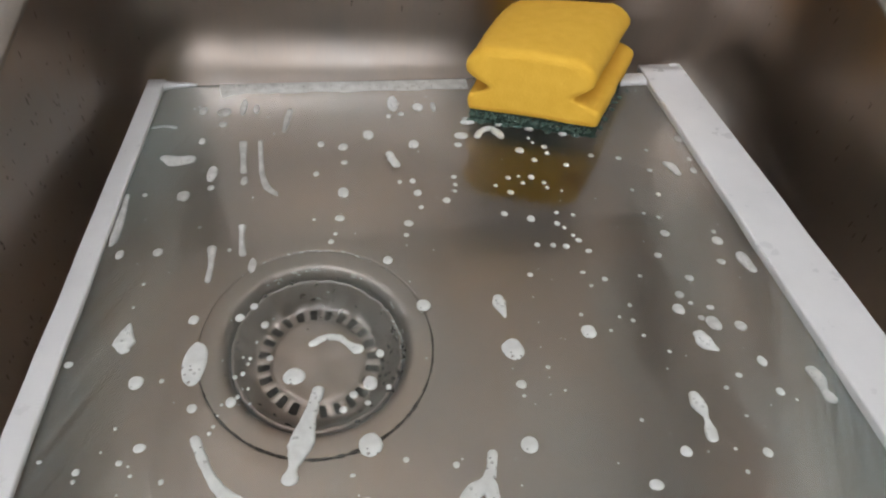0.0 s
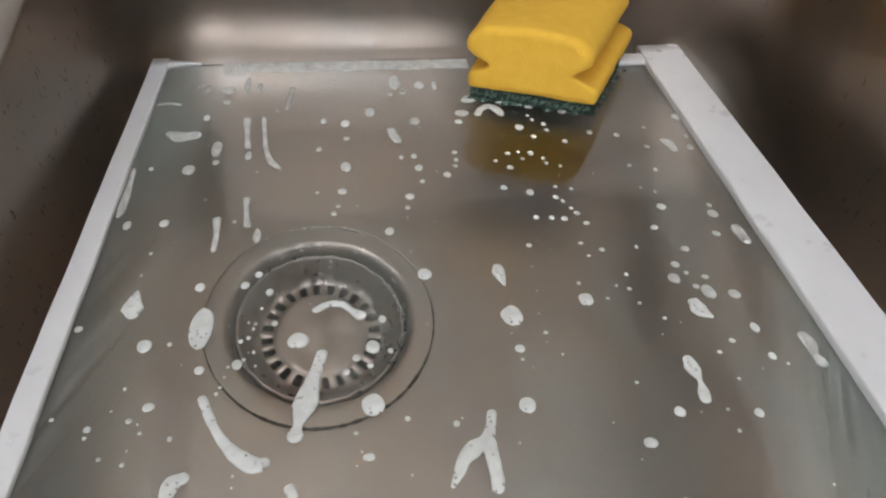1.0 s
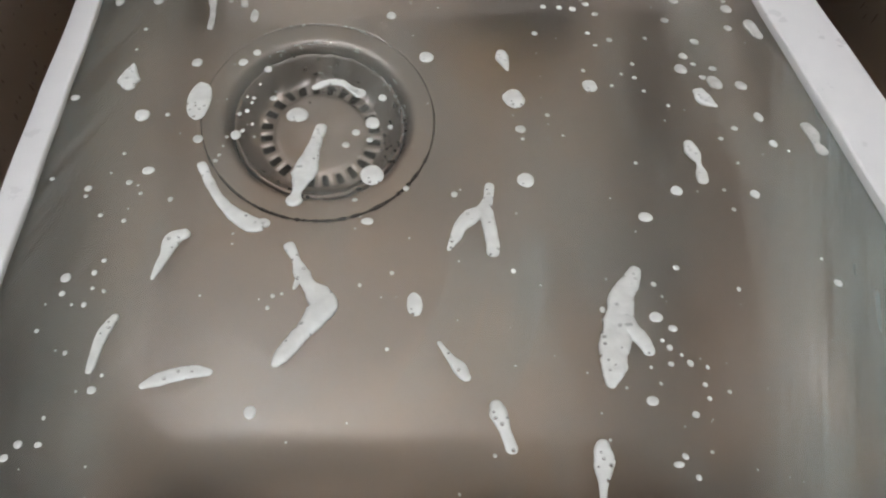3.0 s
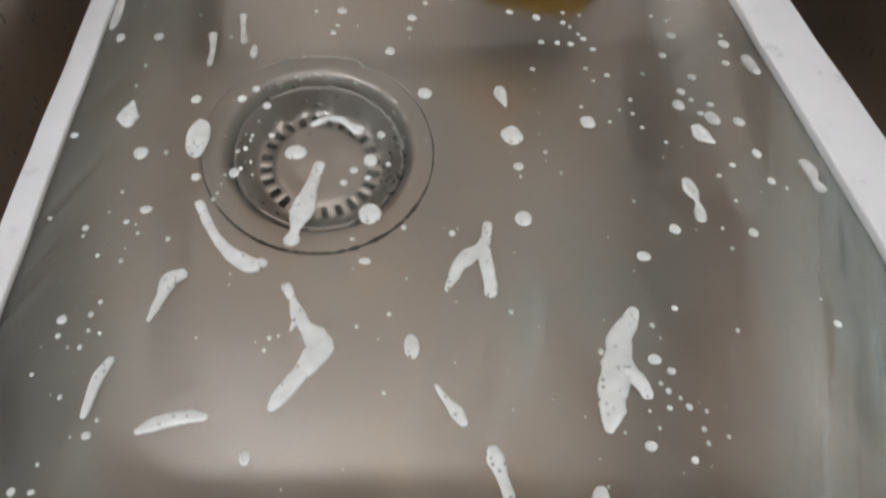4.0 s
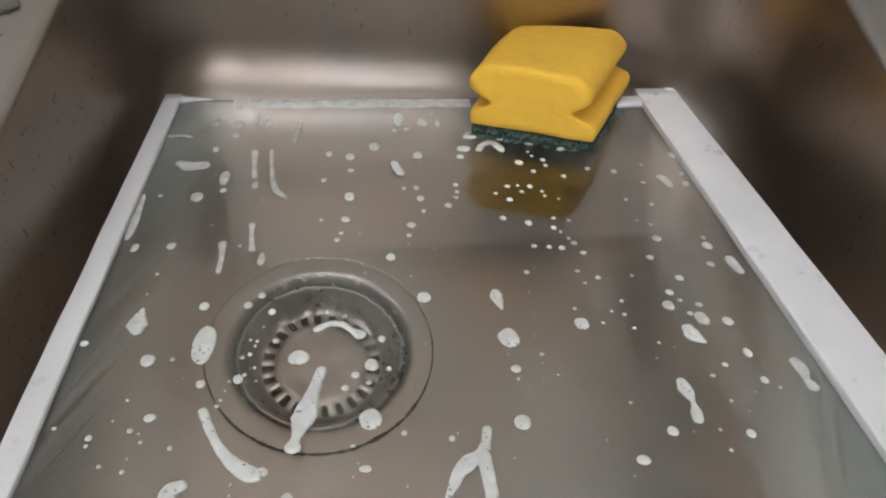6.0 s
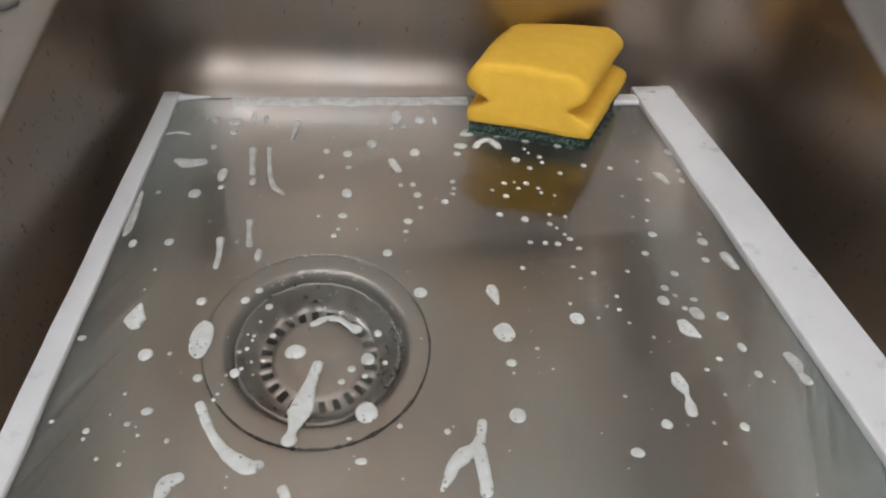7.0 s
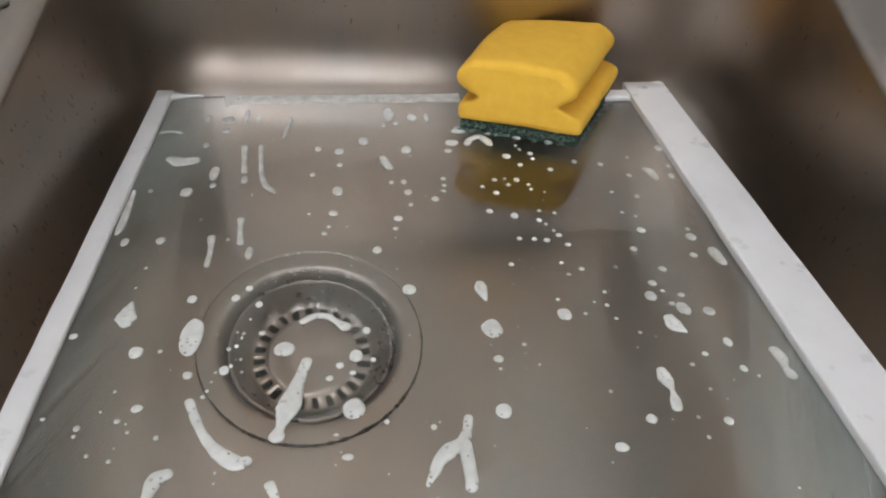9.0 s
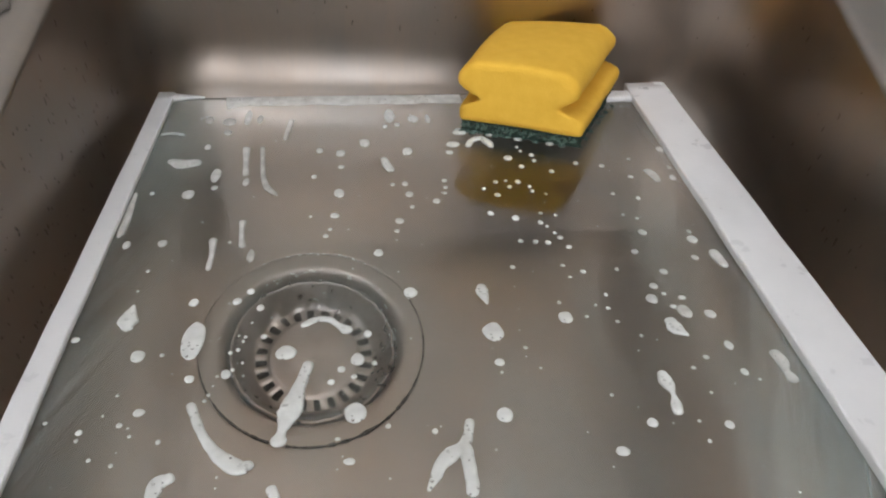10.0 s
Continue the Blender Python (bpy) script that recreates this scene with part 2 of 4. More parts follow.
# ---------------------------------------------------------------- sink bowl and deck
DEPTH = 0.136
BX0, BX1, BY0, BY1 = -0.198, 0.174, -0.112, 0.283
DRAIN = Vector((-0.0838, 0.0925, 0.0))
DRAIN_R = 0.0576
ANG = np.linspace(0, 2 * np.pi, 256, endpoint=False)


def rounded_reach(inset, radius, ang=ANG):
    """How far from the drain's axis the rounded rectangle of the bowl lies, by angle. inset may be an array."""
    lo, hi = np.zeros(len(ang)), np.full(len(ang), 2.0)
    cx, cy = (BX0 + BX1) / 2, (BY0 + BY1) / 2
    hx, hy = (BX1 - BX0) / 2 - inset, (BY1 - BY0) / 2 - inset
    rad = np.maximum(radius - inset * 0.5, 0.02)
    for _ in range(40):
        mid = (lo + hi) / 2
        qx = np.abs(DRAIN.x + mid * np.cos(ang) - cx) - (hx - rad)
        qy = np.abs(DRAIN.y + mid * np.sin(ang) - cy) - (hy - rad)
        d = np.hypot(np.maximum(qx, 0), np.maximum(qy, 0)) + np.minimum(np.maximum(qx, qy), 0) - rad
        lo, hi = np.where(d < 0, mid, lo), np.where(d < 0, hi, mid)
    return lo


RIM_REACH = rounded_reach(0.0, 0.055)
_far = np.clip((DRAIN.y + RIM_REACH * np.sin(ANG) - 0.235) / 0.046, 0, 1)
_left = np.clip((-np.cos(ANG) - 0.2) / 0.8, 0, 1)
_in = np.clip((DRAIN.x + RIM_REACH * np.cos(ANG) + 0.198) / 0.062, 0, 1)
_off = np.clip((0.150 - DRAIN.x - RIM_REACH * np.cos(ANG)) / 0.065, 0, 1)
FAR_SIDE = _far * _far * (3 - 2 * _far) * _in * _in * (3 - 2 * _in) * _off * _off * (3 - 2 * _off)
FILLET = (0.046 - 0.004 * _left) * (1 - FAR_SIDE) + 0.055 * FAR_SIDE
TAPER = 0.03


def wall_inset(z, fillet):
    """How far the wall stands inside the rim at height z: a slight taper and a rounded bottom edge, widest on the far side."""
    f = np.maximum(fillet - z, 0)
    return TAPER * (DEPTH - z) + fillet - np.sqrt(np.maximum(fillet ** 2 - f ** 2, 0))


def bowl_loop(z, extra=None):
    reach = rounded_reach(wall_inset(z, FILLET) if extra is None else extra, 0.055)
    return [(DRAIN.x + r * math.cos(a), DRAIN.y + r * math.sin(a), z) for r, a in zip(reach, ANG)]


def rect_reach(x0, x1, y0, y1):
    c, s = np.cos(ANG), np.sin(ANG)
    tx = np.where(c > 0, (x1 - DRAIN.x) / np.where(abs(c) < 1e-9, 1e-9, c), (x0 - DRAIN.x) / np.where(abs(c) < 1e-9, -1e-9, c))
    ty = np.where(s > 0, (y1 - DRAIN.y) / np.where(abs(s) < 1e-9, 1e-9, s), (y0 - DRAIN.y) / np.where(abs(s) < 1e-9, -1e-9, s))
    return np.minimum(tx, ty)


def polar_loop(reach, z):
    return [(DRAIN.x + r * math.cos(a), DRAIN.y + r * math.sin(a), z) for r, a in zip(reach, ANG)]


def sink():
    thing = tagged(new("kitchen_sink"), "brushed stainless steel kitchen sink bowl, wet with water marks", "sink")
    bm = bmesh.new()
    levels = [DEPTH * (k / 26) ** 1.6 for k in range(26, 0, -1)] + [0.0004, 0.00012, 0.0]
    loops = [bowl_loop(z) for z in levels]
    flat = rounded_reach(wall_inset(0.0, FILLET), 0.055)
    hole = np.full(len(ANG), DRAIN_R)
    for k in (0.9985, 0.75, 0.5, 0.25, 0.1):
        loops.append(polar_loop(hole + (flat - hole) * k, -0.0006 * (1 - k)))
    for wide, low in ((0.0016, 0.0006), (0.0010, 0.00065), (0.0005, 0.0008), (0.0002, 0.0011), (0.0, 0.0016), (0.0, 0.0060)):
        loops.append(polar_loop(hole + wide / 0.0016 * np.minimum(0.0016, (flat - hole) * 0.09), -low))
    rings(bm, loops)
    part("bowl", bm, STEEL, thing, "brushed steel bowl with rounded corners")
    bm = bmesh.new()
    loops = [bowl_loop(DEPTH)]
    for k in range(1, 7):
        a = k / 6 * math.pi / 2
        loops.append(polar_loop(RIM_REACH + 0.007 * (1 - math.cos(a)), DEPTH + 0.005 * math.sin(a)))
    top = DEPTH + 0.005
    loops.append(polar_loop(RIM_REACH + 0.012, top))
    outer = rect_reach(-0.80, 0.33, -0.165, 0.36)
    loops.append(polar_loop(outer, top))
    loops.append(polar_loop(outer + 0.004, top - 0.004))
    rings(bm, loops)
    part("deck", bm, STEEL_DECK, thing, "flat steel deck and drainer with a rolled rim")
    return thing


SINK = sink()


def dent(bm, amount, pitch, seed):
    """Uneven, used metal: every vertex moved a little by smooth noise."""
    for v in bm.verts:
        p = v.co * (1 / pitch)
        v.co += Vector((noise.noise((p.x, p.y, seed)), noise.noise((p.x, p.y, seed + 9)), noise.noise((p.x, p.y, seed + 5)))) * amount
    return bm


def drain():
    thing = tagged(new("sink_strainer"), "stainless basket strainer with radial slots and a seam dark with grime and painted shade", "drain")
    thing.location = DRAIN + Vector((0, 0, -0.0005))
    thing.scale = (DRAIN_R / 0.0608,) * 3
    R = 0.0608
    r_bit = random.Random(9)
    bm = lathe([(R + 0.0008, -0.0030), (R + 0.0007, -0.00035), (R + 0.0001, -0.00032), (R - 0.0018, -0.0003), (R - 0.004, -0.0004), (0.0550, -0.0004), (0.0530, -0.0005), (0.0512, -0.0007), (0.0500, -0.0011), (0.0489, -0.0018), (0.0480, -0.0027), (0.0472, -0.0038), (0.0465, -0.0052), (0.0460, -0.0085), (0.0457, -0.0170)], 160)
    for v in bm.verts:
        if v.co.xy.length < 0.0515:
            v.co.z += 0.0005 * noise.noise((v.co.x * 140, v.co.y * 140, 4))
            v.co.xy *= 1 + 0.010 * noise.noise((v.co.x * 110, v.co.y * 110, 8))
    part("flange", bm, STEEL, thing, "polished steel flange")
    bm = bmesh.new()
    n = 320

    def wobble(k, s):
        a = 2 * math.pi * k / n
        # grime widens on the near side: the edge's shade put into its shape
        near_side = 0.5 - 0.5 * math.sin(a - 0.35)
        rough_ = max(0.0, 0.25 + 0.5 * noise.noise((math.cos(a) * 5, math.sin(a) * 5, s)) + 0.9 * noise.noise((math.cos(a) * 34, math.sin(a) * 34, s)))
        return near_side * near_side * (0.0001 + 0.0017 * rough_)
    def seam_at(k, o, sgn, z):
        a = 2 * math.pi * k / n
        r = R + o * (0.5 - 0.5 * math.sin(a - 0.35)) + sgn * wobble(k, o)
        return r * math.cos(a), r * math.sin(a), z
    rings(bm, [[seam_at(k, o, sgn, z) for k in range(n)] for o, sgn, z in ((0.0002, 1, -0.0003), (0.0001, 1, 0.0), (-0.0003, -1, 0.0), (-0.0004, -1, -0.0006))])
    part("seam", bm, GRIME_AND_SHADE, thing, "dark uneven grime and painted shade in the seam round the flange")
    bm = lathe([(0.0458, -0.013), (0.0452, -0.026), (0.040, -0.029), (0.001, -0.030)], 64)
    part("cup", bm, DARK, thing, "dark cup below the basket")
    # basket: rolled lip, smooth slope, slotted ring, flat floor
    bm = lathe([(0.0449, -0.0144), (0.0451, -0.0066), (0.0448, -0.0052), (0.0441, -0.0046), (0.0434, -0.0051), (0.0423, -0.0068), (0.0407, -0.0096), (0.0389, -0.0124), (0.0370, -0.0147), (0.0352, -0.0163), (0.0338, -0.0172), (0.0326, -0.0176)], 128)
    dent(bm, 0.0010, 0.006, 2)
    part("basket_wall", bm, STEEL_DRAIN, thing, "sloping steel wall of the lift-out basket")
    n = 24
    for k in range(n):
        a0, half = 2 * math.pi * k / n, math.pi / n
        bm = bmesh.new()
        prof = [(0.0331, -0.0171), (0.0327, -0.0172), (0.0323, -0.0172), (0.0294, -0.0170), (0.0261, -0.0167), (0.0258, -0.0167), (0.0254, -0.0166)]
        slim = r_bit.uniform(0.46, 0.58)
        wide = [1.02, 0.98, slim, slim * 0.94, slim, 0.98, 1.02]
        grid = [[bm.verts.new((r * math.cos(a0 + u * w * half), r * math.sin(a0 + u * w * half), z + 0.0005 * (1 - u * u))) for u in (-1, -0.5, 0, 0.5, 1)] for (r, z), w in zip(prof, wide)]
        for ra, rb in zip(grid, grid[1:]):
            for i in range(4):
                bm.faces.new((ra[i], ra[i + 1], rb[i + 1], rb[i]))
        dent(bm, 0.0007, 0.007, 7)
        part("rib", bm, STEEL_DRAIN, thing)
    bm = lathe([(0.0258, -0.0167), (0.0250, -0.0162), (0.0239, -0.0158), (0.0221, -0.0157), (0.0184, -0.0159), (0.0147, -0.0161), (0.0110, -0.0162), (0.0078, -0.0161), (0.0005, -0.0160)], 64)
    dent(bm, 0.0011, 0.013, 11)
    part("basket_floor", bm, STEEL_DRAIN, thing, "flat steel basket floor")
    # scraps, crumbs and beads lie thickest on the side away from the trim's narrow edge
    heights = [(0.0275, -0.0160), (0.0350, -0.0174), (0.0396, -0.0123), (0.0424, -0.0064), (0.0445, -0.0047), (0.0466, -0.0045), (0.0484, -0.0018), (0.0510, -0.0007), (0.0620, -0.0003)]
    level = lambda r: float(np.interp(r, [h[0] for h in heights], [h[1] for h in heights]))
    bm = bmesh.new()
    for k in range(110):
        a = r_bit.gauss(-0.15, 0.45) if k % 3 else r_bit.uniform(0, 6.28)
        r = r_bit.uniform(0.0345, 0.0465) if k % 3 else r_bit.choice((0.0450, 0.0425, 0.0380, 0.0350))
        size = r_bit.uniform(0.0004, 0.0013)
        m = Matrix.Translation((r * math.cos(a), r * math.sin(a), level(r))) @ Matrix.Rotation(a + r_bit.uniform(-1, 1), 4, "Z") @ Matrix.Diagonal((size * r_bit.uniform(0.5, 1.3), size * r_bit.uniform(0.8, 2.4), size * 0.5, 1))
        bmesh.ops.create_icosphere(bm, subdivisions=1, radius=1.0, matrix=m)
    crumbs = part("food_grime", bm, GRIME_AND_SHADE, thing)
    tagged(crumbs, "dark crumbs of grime round the basket", kind="stuff")
    beads = bmesh.new()
    for k in range(230):
        a = (r_bit.gauss(1.5, 0.75), r_bit.gauss(0.1, 0.5), r_bit.uniform(0, 6.28))[k % 3]
        r = r_bit.choice((r_bit.uniform(0.0290, 0.0450), r_bit.uniform(0.0470, 0.0500), r_bit.gauss(0.0610, 0.0006)))
        size = 10 ** r_bit.uniform(-3.35, -2.85)
        m = Matrix.Translation((r * math.cos(a), r * math.sin(a), level(r) + size * 0.1)) @ Matrix.Rotation(a, 4, "Z") @ Matrix.Diagonal((size * 0.8, size * r_bit.uniform(0.8, 1.9), size * 0.6, 1))
        bmesh.ops.create_icosphere(beads, subdivisions=2, radius=1.0, matrix=m)
    # pale flecks painted where wet far rims would glint from the window
    glints = bmesh.new()
    for k in range(150):
        a, r = ((r_bit.gauss(1.45, 0.30), r_bit.gauss(0.0611, 0.0004)), (r_bit.gauss(1.60, 0.40), r_bit.gauss(0.0486, 0.0007)), (r_bit.gauss(1.55, 0.35), r_bit.gauss(0.0385, 0.0012)), (r_bit.gauss(0.25, 0.25), r_bit.gauss(0.0440, 0.0015)))[k % 4]
        size = 10 ** r_bit.uniform(-3.6, -3.05)
        m = Matrix.Translation((r * math.cos(a), r * math.sin(a), level(r))) @ Matrix.Rotation(a + r_bit.uniform(-0.3, 0.3), 4, "Z") @ Matrix.Diagonal((size * 0.7, size * r_bit.uniform(1.0, 3.2), size * 0.4, 1))
        bmesh.ops.create_icosphere(glints, subdivisions=1, radius=1.0, matrix=m)
    glints_ = part("glints", glints, FOAM, thing)
    tagged(glints_, "thin pale dashes painted as wet glints on the far rims", kind="stuff")
    wet_ = part("water_beads", beads, WATER, thing)
    tagged(wet_, "small clear water beads on the strainer", kind="stuff")
    return thing


drain()


# ---------------------------------------------------------------- glass shelf
LO, LI, RI, RO = -0.1690, -0.1592, 0.1122, 0.1376
FAR, NEAR = 0.2222, -0.2300


def strip(section, y0, y1, steps=24, wobble=0.0):
    """A moulding: the closed section (x, z) carried along y, its ends closed."""
    bm = bmesh.new()
    loops = []
    for k in range(steps + 1):
        y = y0 + (y1 - y0) * k / steps
        loops.append([(x + wobble * noise.noise((x * 9, y * 30, 3)), y, z + wobble * noise.noise((7, y * 30, x))) for x, z in section])
    rows = rings(bm, loops)
    bm.faces.new(rows[0][::-1])
    bm.faces.new(rows[-1])
    return bm


def round_section(x0, x1, z0, z1, r, n=4):
    pts = []
    for cx, cz, a0 in ((x1 - r, z1 - r, 0), (x0 + r, z1 - r, 90), (x0 + r, z0 + r, 180), (x1 - r, z0 + r, 270)):
        for k in range(n + 1):
            a = radians(a0 + 90 * k / n)
            pts.append((cx + r * math.cos(a), cz + r * math.sin(a)))
    return pts


def shelf():
    thing = tagged(new("glass_shelf"), "wet glass shelf with white plastic side trims, leaning in the sink", "shelf")
    thing.matrix_world = SHELF
    bm = box(LO + 0.0012, RO - 0.0012, NEAR, FAR, -0.0040, 0.0, 0.0006, 1)
    pane = part("glass_pane", bm, GLASS, thing, "clear greenish glass pane with water smears", False)
    pane.visible_shadow = False
    part("side_trim", strip(round_section(LO, LI, 0.0001, 0.0031, 0.0009), NEAR, 0.2245, 40, 0.0004), WHITE, thing, "narrow white plastic trim", True)
    part("side_trim", strip(round_section(RI, RO, 0.0001, 0.0047, 0.0010), NEAR, 0.2222, 40, 0.0004), WHITE, thing, "broad white plastic trim", True)
    part("trim_lip", strip(round_section(LO - 0.0004, LO + 0.0011, -0.0070, 0.0006, 0.0005), NEAR, 0.2240, 20), WHITE, thing, "white lip below the trim")
    part("trim_lip", strip(round_section(RO - 0.0011, RO + 0.0004, -0.0075, 0.0006, 0.0005), NEAR, 0.2217, 20), WHITE, thing, "white lip below the trim")
    part("corner_cap", box(0.082, RI + 0.001, 0.2040, 0.2145, 0.0001, 0.0036, 0.0012, 3), WHITE, thing, "white plastic corner piece", True)
    bm = bmesh.new()
    rings(bm, [[(x, 0.2238 - 0.0004 * k, 0.0001), (x, 0.2238 - 0.0004 * k, 0.0028 - 0.0005 * k), (x, 0.2238 - 0.0004 * k - w, 0.0028 - 0.0005 * k), (x, 0.2238 - 0.0004 * k - w, 0.0001)]
               for k, (x, w) in enumerate(((LI - 0.0012, 0.0085), (LI + 0.0022, 0.0058), (LI + 0.0070, 0.0036), (LI + 0.0140, 0.0020), (LI + 0.0175, 0.0008)))])
    part("corner_tip", bm, WHITE, thing, "tapering white plastic corner tip", True)
    part("corner_peg", box(RO - 0.0075, RO - 0.001, 0.2192, 0.2227, 0.002, 0.0052, 0.0012, 3), WHITE, thing, "small raised peg at the corner", True)
    return thing


shelf()


# ---------------------------------------------------------------- sponge
def sponge():
    thing = tagged(new("kitchen_sponge"), "yellow grip sponge with green scouring pad on the wet glass", "sponge")
    W, L, H, B = 0.0665, 0.0860, 0.0430, 0.0075
    yaw, LEAN, SPREAD = -22.2, 0.048, 0.13
    thing.matrix_world = SHELF @ pose(0.0034, 0.1690, 0.0002, 0, 0, yaw)
    # section of the yellow foam: (across, height), going round
    left = [(0.0012, B + 0.0002), (0.0002, B + 0.002), (0.0000, B + 0.006), (0.0010, B + 0.0085), (0.0042, B + 0.0100), (0.0080, B + 0.0112), (0.0104, B + 0.0132), (0.0096, B + 0.0152),
            (0.0052, B + 0.0170), (0.0018, B + 0.0190), (-0.0004, B + 0.0208), (-0.0012, B + 0.0238), (-0.0008, B + 0.0268), (0.0012, B + 0.0300), (0.0045, B + 0.0330), (0.0085, B + 0.0350), (0.0150, H - 0.0006)]
    sec = left + [(W * 0.36, H), (W * 0.5, H + 0.0003), (W * 0.64, H)] + [(W - x + (0.0022 if z < B + 0.0115 else -0.0012 if z < B + 0.0160 else -0.0032), z) for x, z in reversed(left)] + [(W * 0.8, B), (W * 0.6, B), (W * 0.4, B), (W * 0.2, B)]
    cx, cz = W / 2, (B + H) / 2
    bm = bmesh.new()
    loops, steps = [], 36
    for k in range(steps + 1):
        y = L * k / steps
        edge = min(y, L - y)
        s = 0.0020 * (1 - math.sqrt(max(0, 1 - (1 - min(1, edge / 0.0022)) ** 2)))
        sag = 0.0016 * math.sin(math.pi * k / steps)
        loop = []
        for x, z in sec:
            dx, dz = x - cx, z - cz
            d = math.hypot(dx, dz)
            n = 0.0004 * noise.noise((x * 160, y * 160, z * 160)) + 0.0007 * noise.noise((x * 40, y * 40, z * 40))
            f = (d - s + n) / d
            loop.append((cx + dx * f * (1 + SPREAD * y / L) + LEAN * y, y, cz + dz * f - ((0.0058 - 0.0055 * x / W) * y / L - sag if z > H - 0.012 else 0)))
        loops.append(loop)
    rows = rings(bm, loops)
    for row, back in ((rows[0], True), (rows[-1], False)):
        inner = []
        prev = row
        for q in (0.8, 0.5, 0.2):
            mx = cx + LEAN * row[0].co.y
            cur = [bm.verts.new((mx + (v.co.x - mx) * q, v.co.y, cz + (v.co.z - cz) * q)) for v in row]
            for i in range(len(row)):
                j = (i + 1) % len(row)
                bm.faces.new((prev[i], prev[j], cur[j], cur[i]))
            prev = cur
        bm.faces.new(prev)
    part("foam_body", bm, SPONGE, thing, "porous yellow foam with grip grooves")
    bm = bmesh.new()
    nx, ny = 60, 80
    loops = []
    for z in (0.0004, 0.0016, 0.0032, 0.0048, 0.0064, B + 0.0004):
        loop = []
        for sx, sy, ex, ey, m in ((0, 0, W, 0, nx), (W, 0, W, L, ny), (W, L, 0, L, nx), (0, L, 0, 0, ny)):
            for k in range(m):
                x, y = sx + (ex - sx) * k / m, sy + (ey - sy) * k / m
                nn = 0.0012 * noise.noise((x * 420, y * 420, z * 500)) + 0.0007 * noise.noise((x * 1300, y * 1300, z * 1300))
                inn = 0.0014 + nn
                loop.append((cx + (x - cx) * (1 + SPREAD * y / L) + LEAN * y + (inn if x < W / 2 else 0.0015 - inn), y + (inn + 0.0022 if y < L / 2 else -inn), z))
        loops.append(loop)
    rows = rings(bm, loops)
    bm.faces.new(rows[0][::-1])
    bm.faces.new(rows[-1])
    part("scouring_pad", bm, PAD, thing, "dark green fibrous scouring pad", False)
    bm = bmesh.new()
    r_ = random.Random(31)
    for k in range(240):
        u, size = r_.random(), r_.uniform(0.0003, 0.0008)
        z = 0.0044 + 0.0012 * noise.noise((u * 9, 2, 5)) + r_.gauss(0, 0.0011)
        m = Matrix.Translation((0.0015 + (W - 0.003) * u, 0.0030 + r_.uniform(-0.0006, 0.0004), z)) @ Matrix.Diagonal((size * 1.3, size * 0.7, size, 1))
        bmesh.ops.create_icosphere(bm, subdivisions=1, radius=1.0, matrix=m)
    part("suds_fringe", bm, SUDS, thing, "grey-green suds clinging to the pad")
    return thing


sponge()


# ---------------------------------------------------------------- soap foam on the glass
foam_count = 0


def settle_foam(bm, x, y, thin, label):
    global foam_count
    foam_count += 1
    ob = new("soap_foam", finish(bm, "soap_foam", {True: THIN, False: FOAM}.get(thin, thin)))
    ob.matrix_world = SHELF @ Matrix.Translation((x, y, 0.0002))
    tagged(ob, label, "foam", "soap foam on the glass shelf")
    return ob


def foam_drop(x, y, wide, long_, thin=False, label="", tall=0.0):
    bm = bmesh.new()
    n = 28 if max(wide, long_) > 0.004 else 16
    height = tall or min(0.0006, 0.09 * min(wide, long_) + 0.0001)
    seed = foam_count * 3.7
    loops = []
    for f in (1.0, 0.97, 0.86, 0.66, 0.38, 0.10):
        loop = []
        for i in range(n):
            a = 2 * math.pi * i / n
            r = f * (1 + 0.13 * noise.noise((math.cos(a) * 0.9 + seed, math.sin(a) * 0.9, seed)) + 0.05 * noise.noise((math.cos(a) * 3, math.sin(a) * 3, seed)))
            loop.append((wide / 2 * r * math.cos(a), long_ / 2 * r * math.sin(a), height * (1 - f ** 4) ** 0.5))
        loops.append(loop)
    rows = rings(bm, loops)
    bm.faces.new(rows[-1])
    bm.faces.new(rows[0][::-1])
    settle_foam(bm, x, y, thin, label or ("thin see-through drop of soap foam on the glass" if thin else "small white drop of soap foam on the glass"))


def spline(points, per=7):
    pts = [np.array(p, float) for p in points]
    pts = [2 * pts[0] - pts[1]] + pts + [2 * pts[-1] - pts[-2]]
    out = []
    for a, b, c, d in zip(pts, pts[1:], pts[2:], pts[3:]):
        for k in range(per):
            t = k / per
            out.append(0.5 * (2 * b + (c - a) * t + (2 * a - 5 * b + 4 * c - d) * t * t + (3 * b - a - 3 * c + d) * t ** 3))
    out.append(pts[-2])
    return out


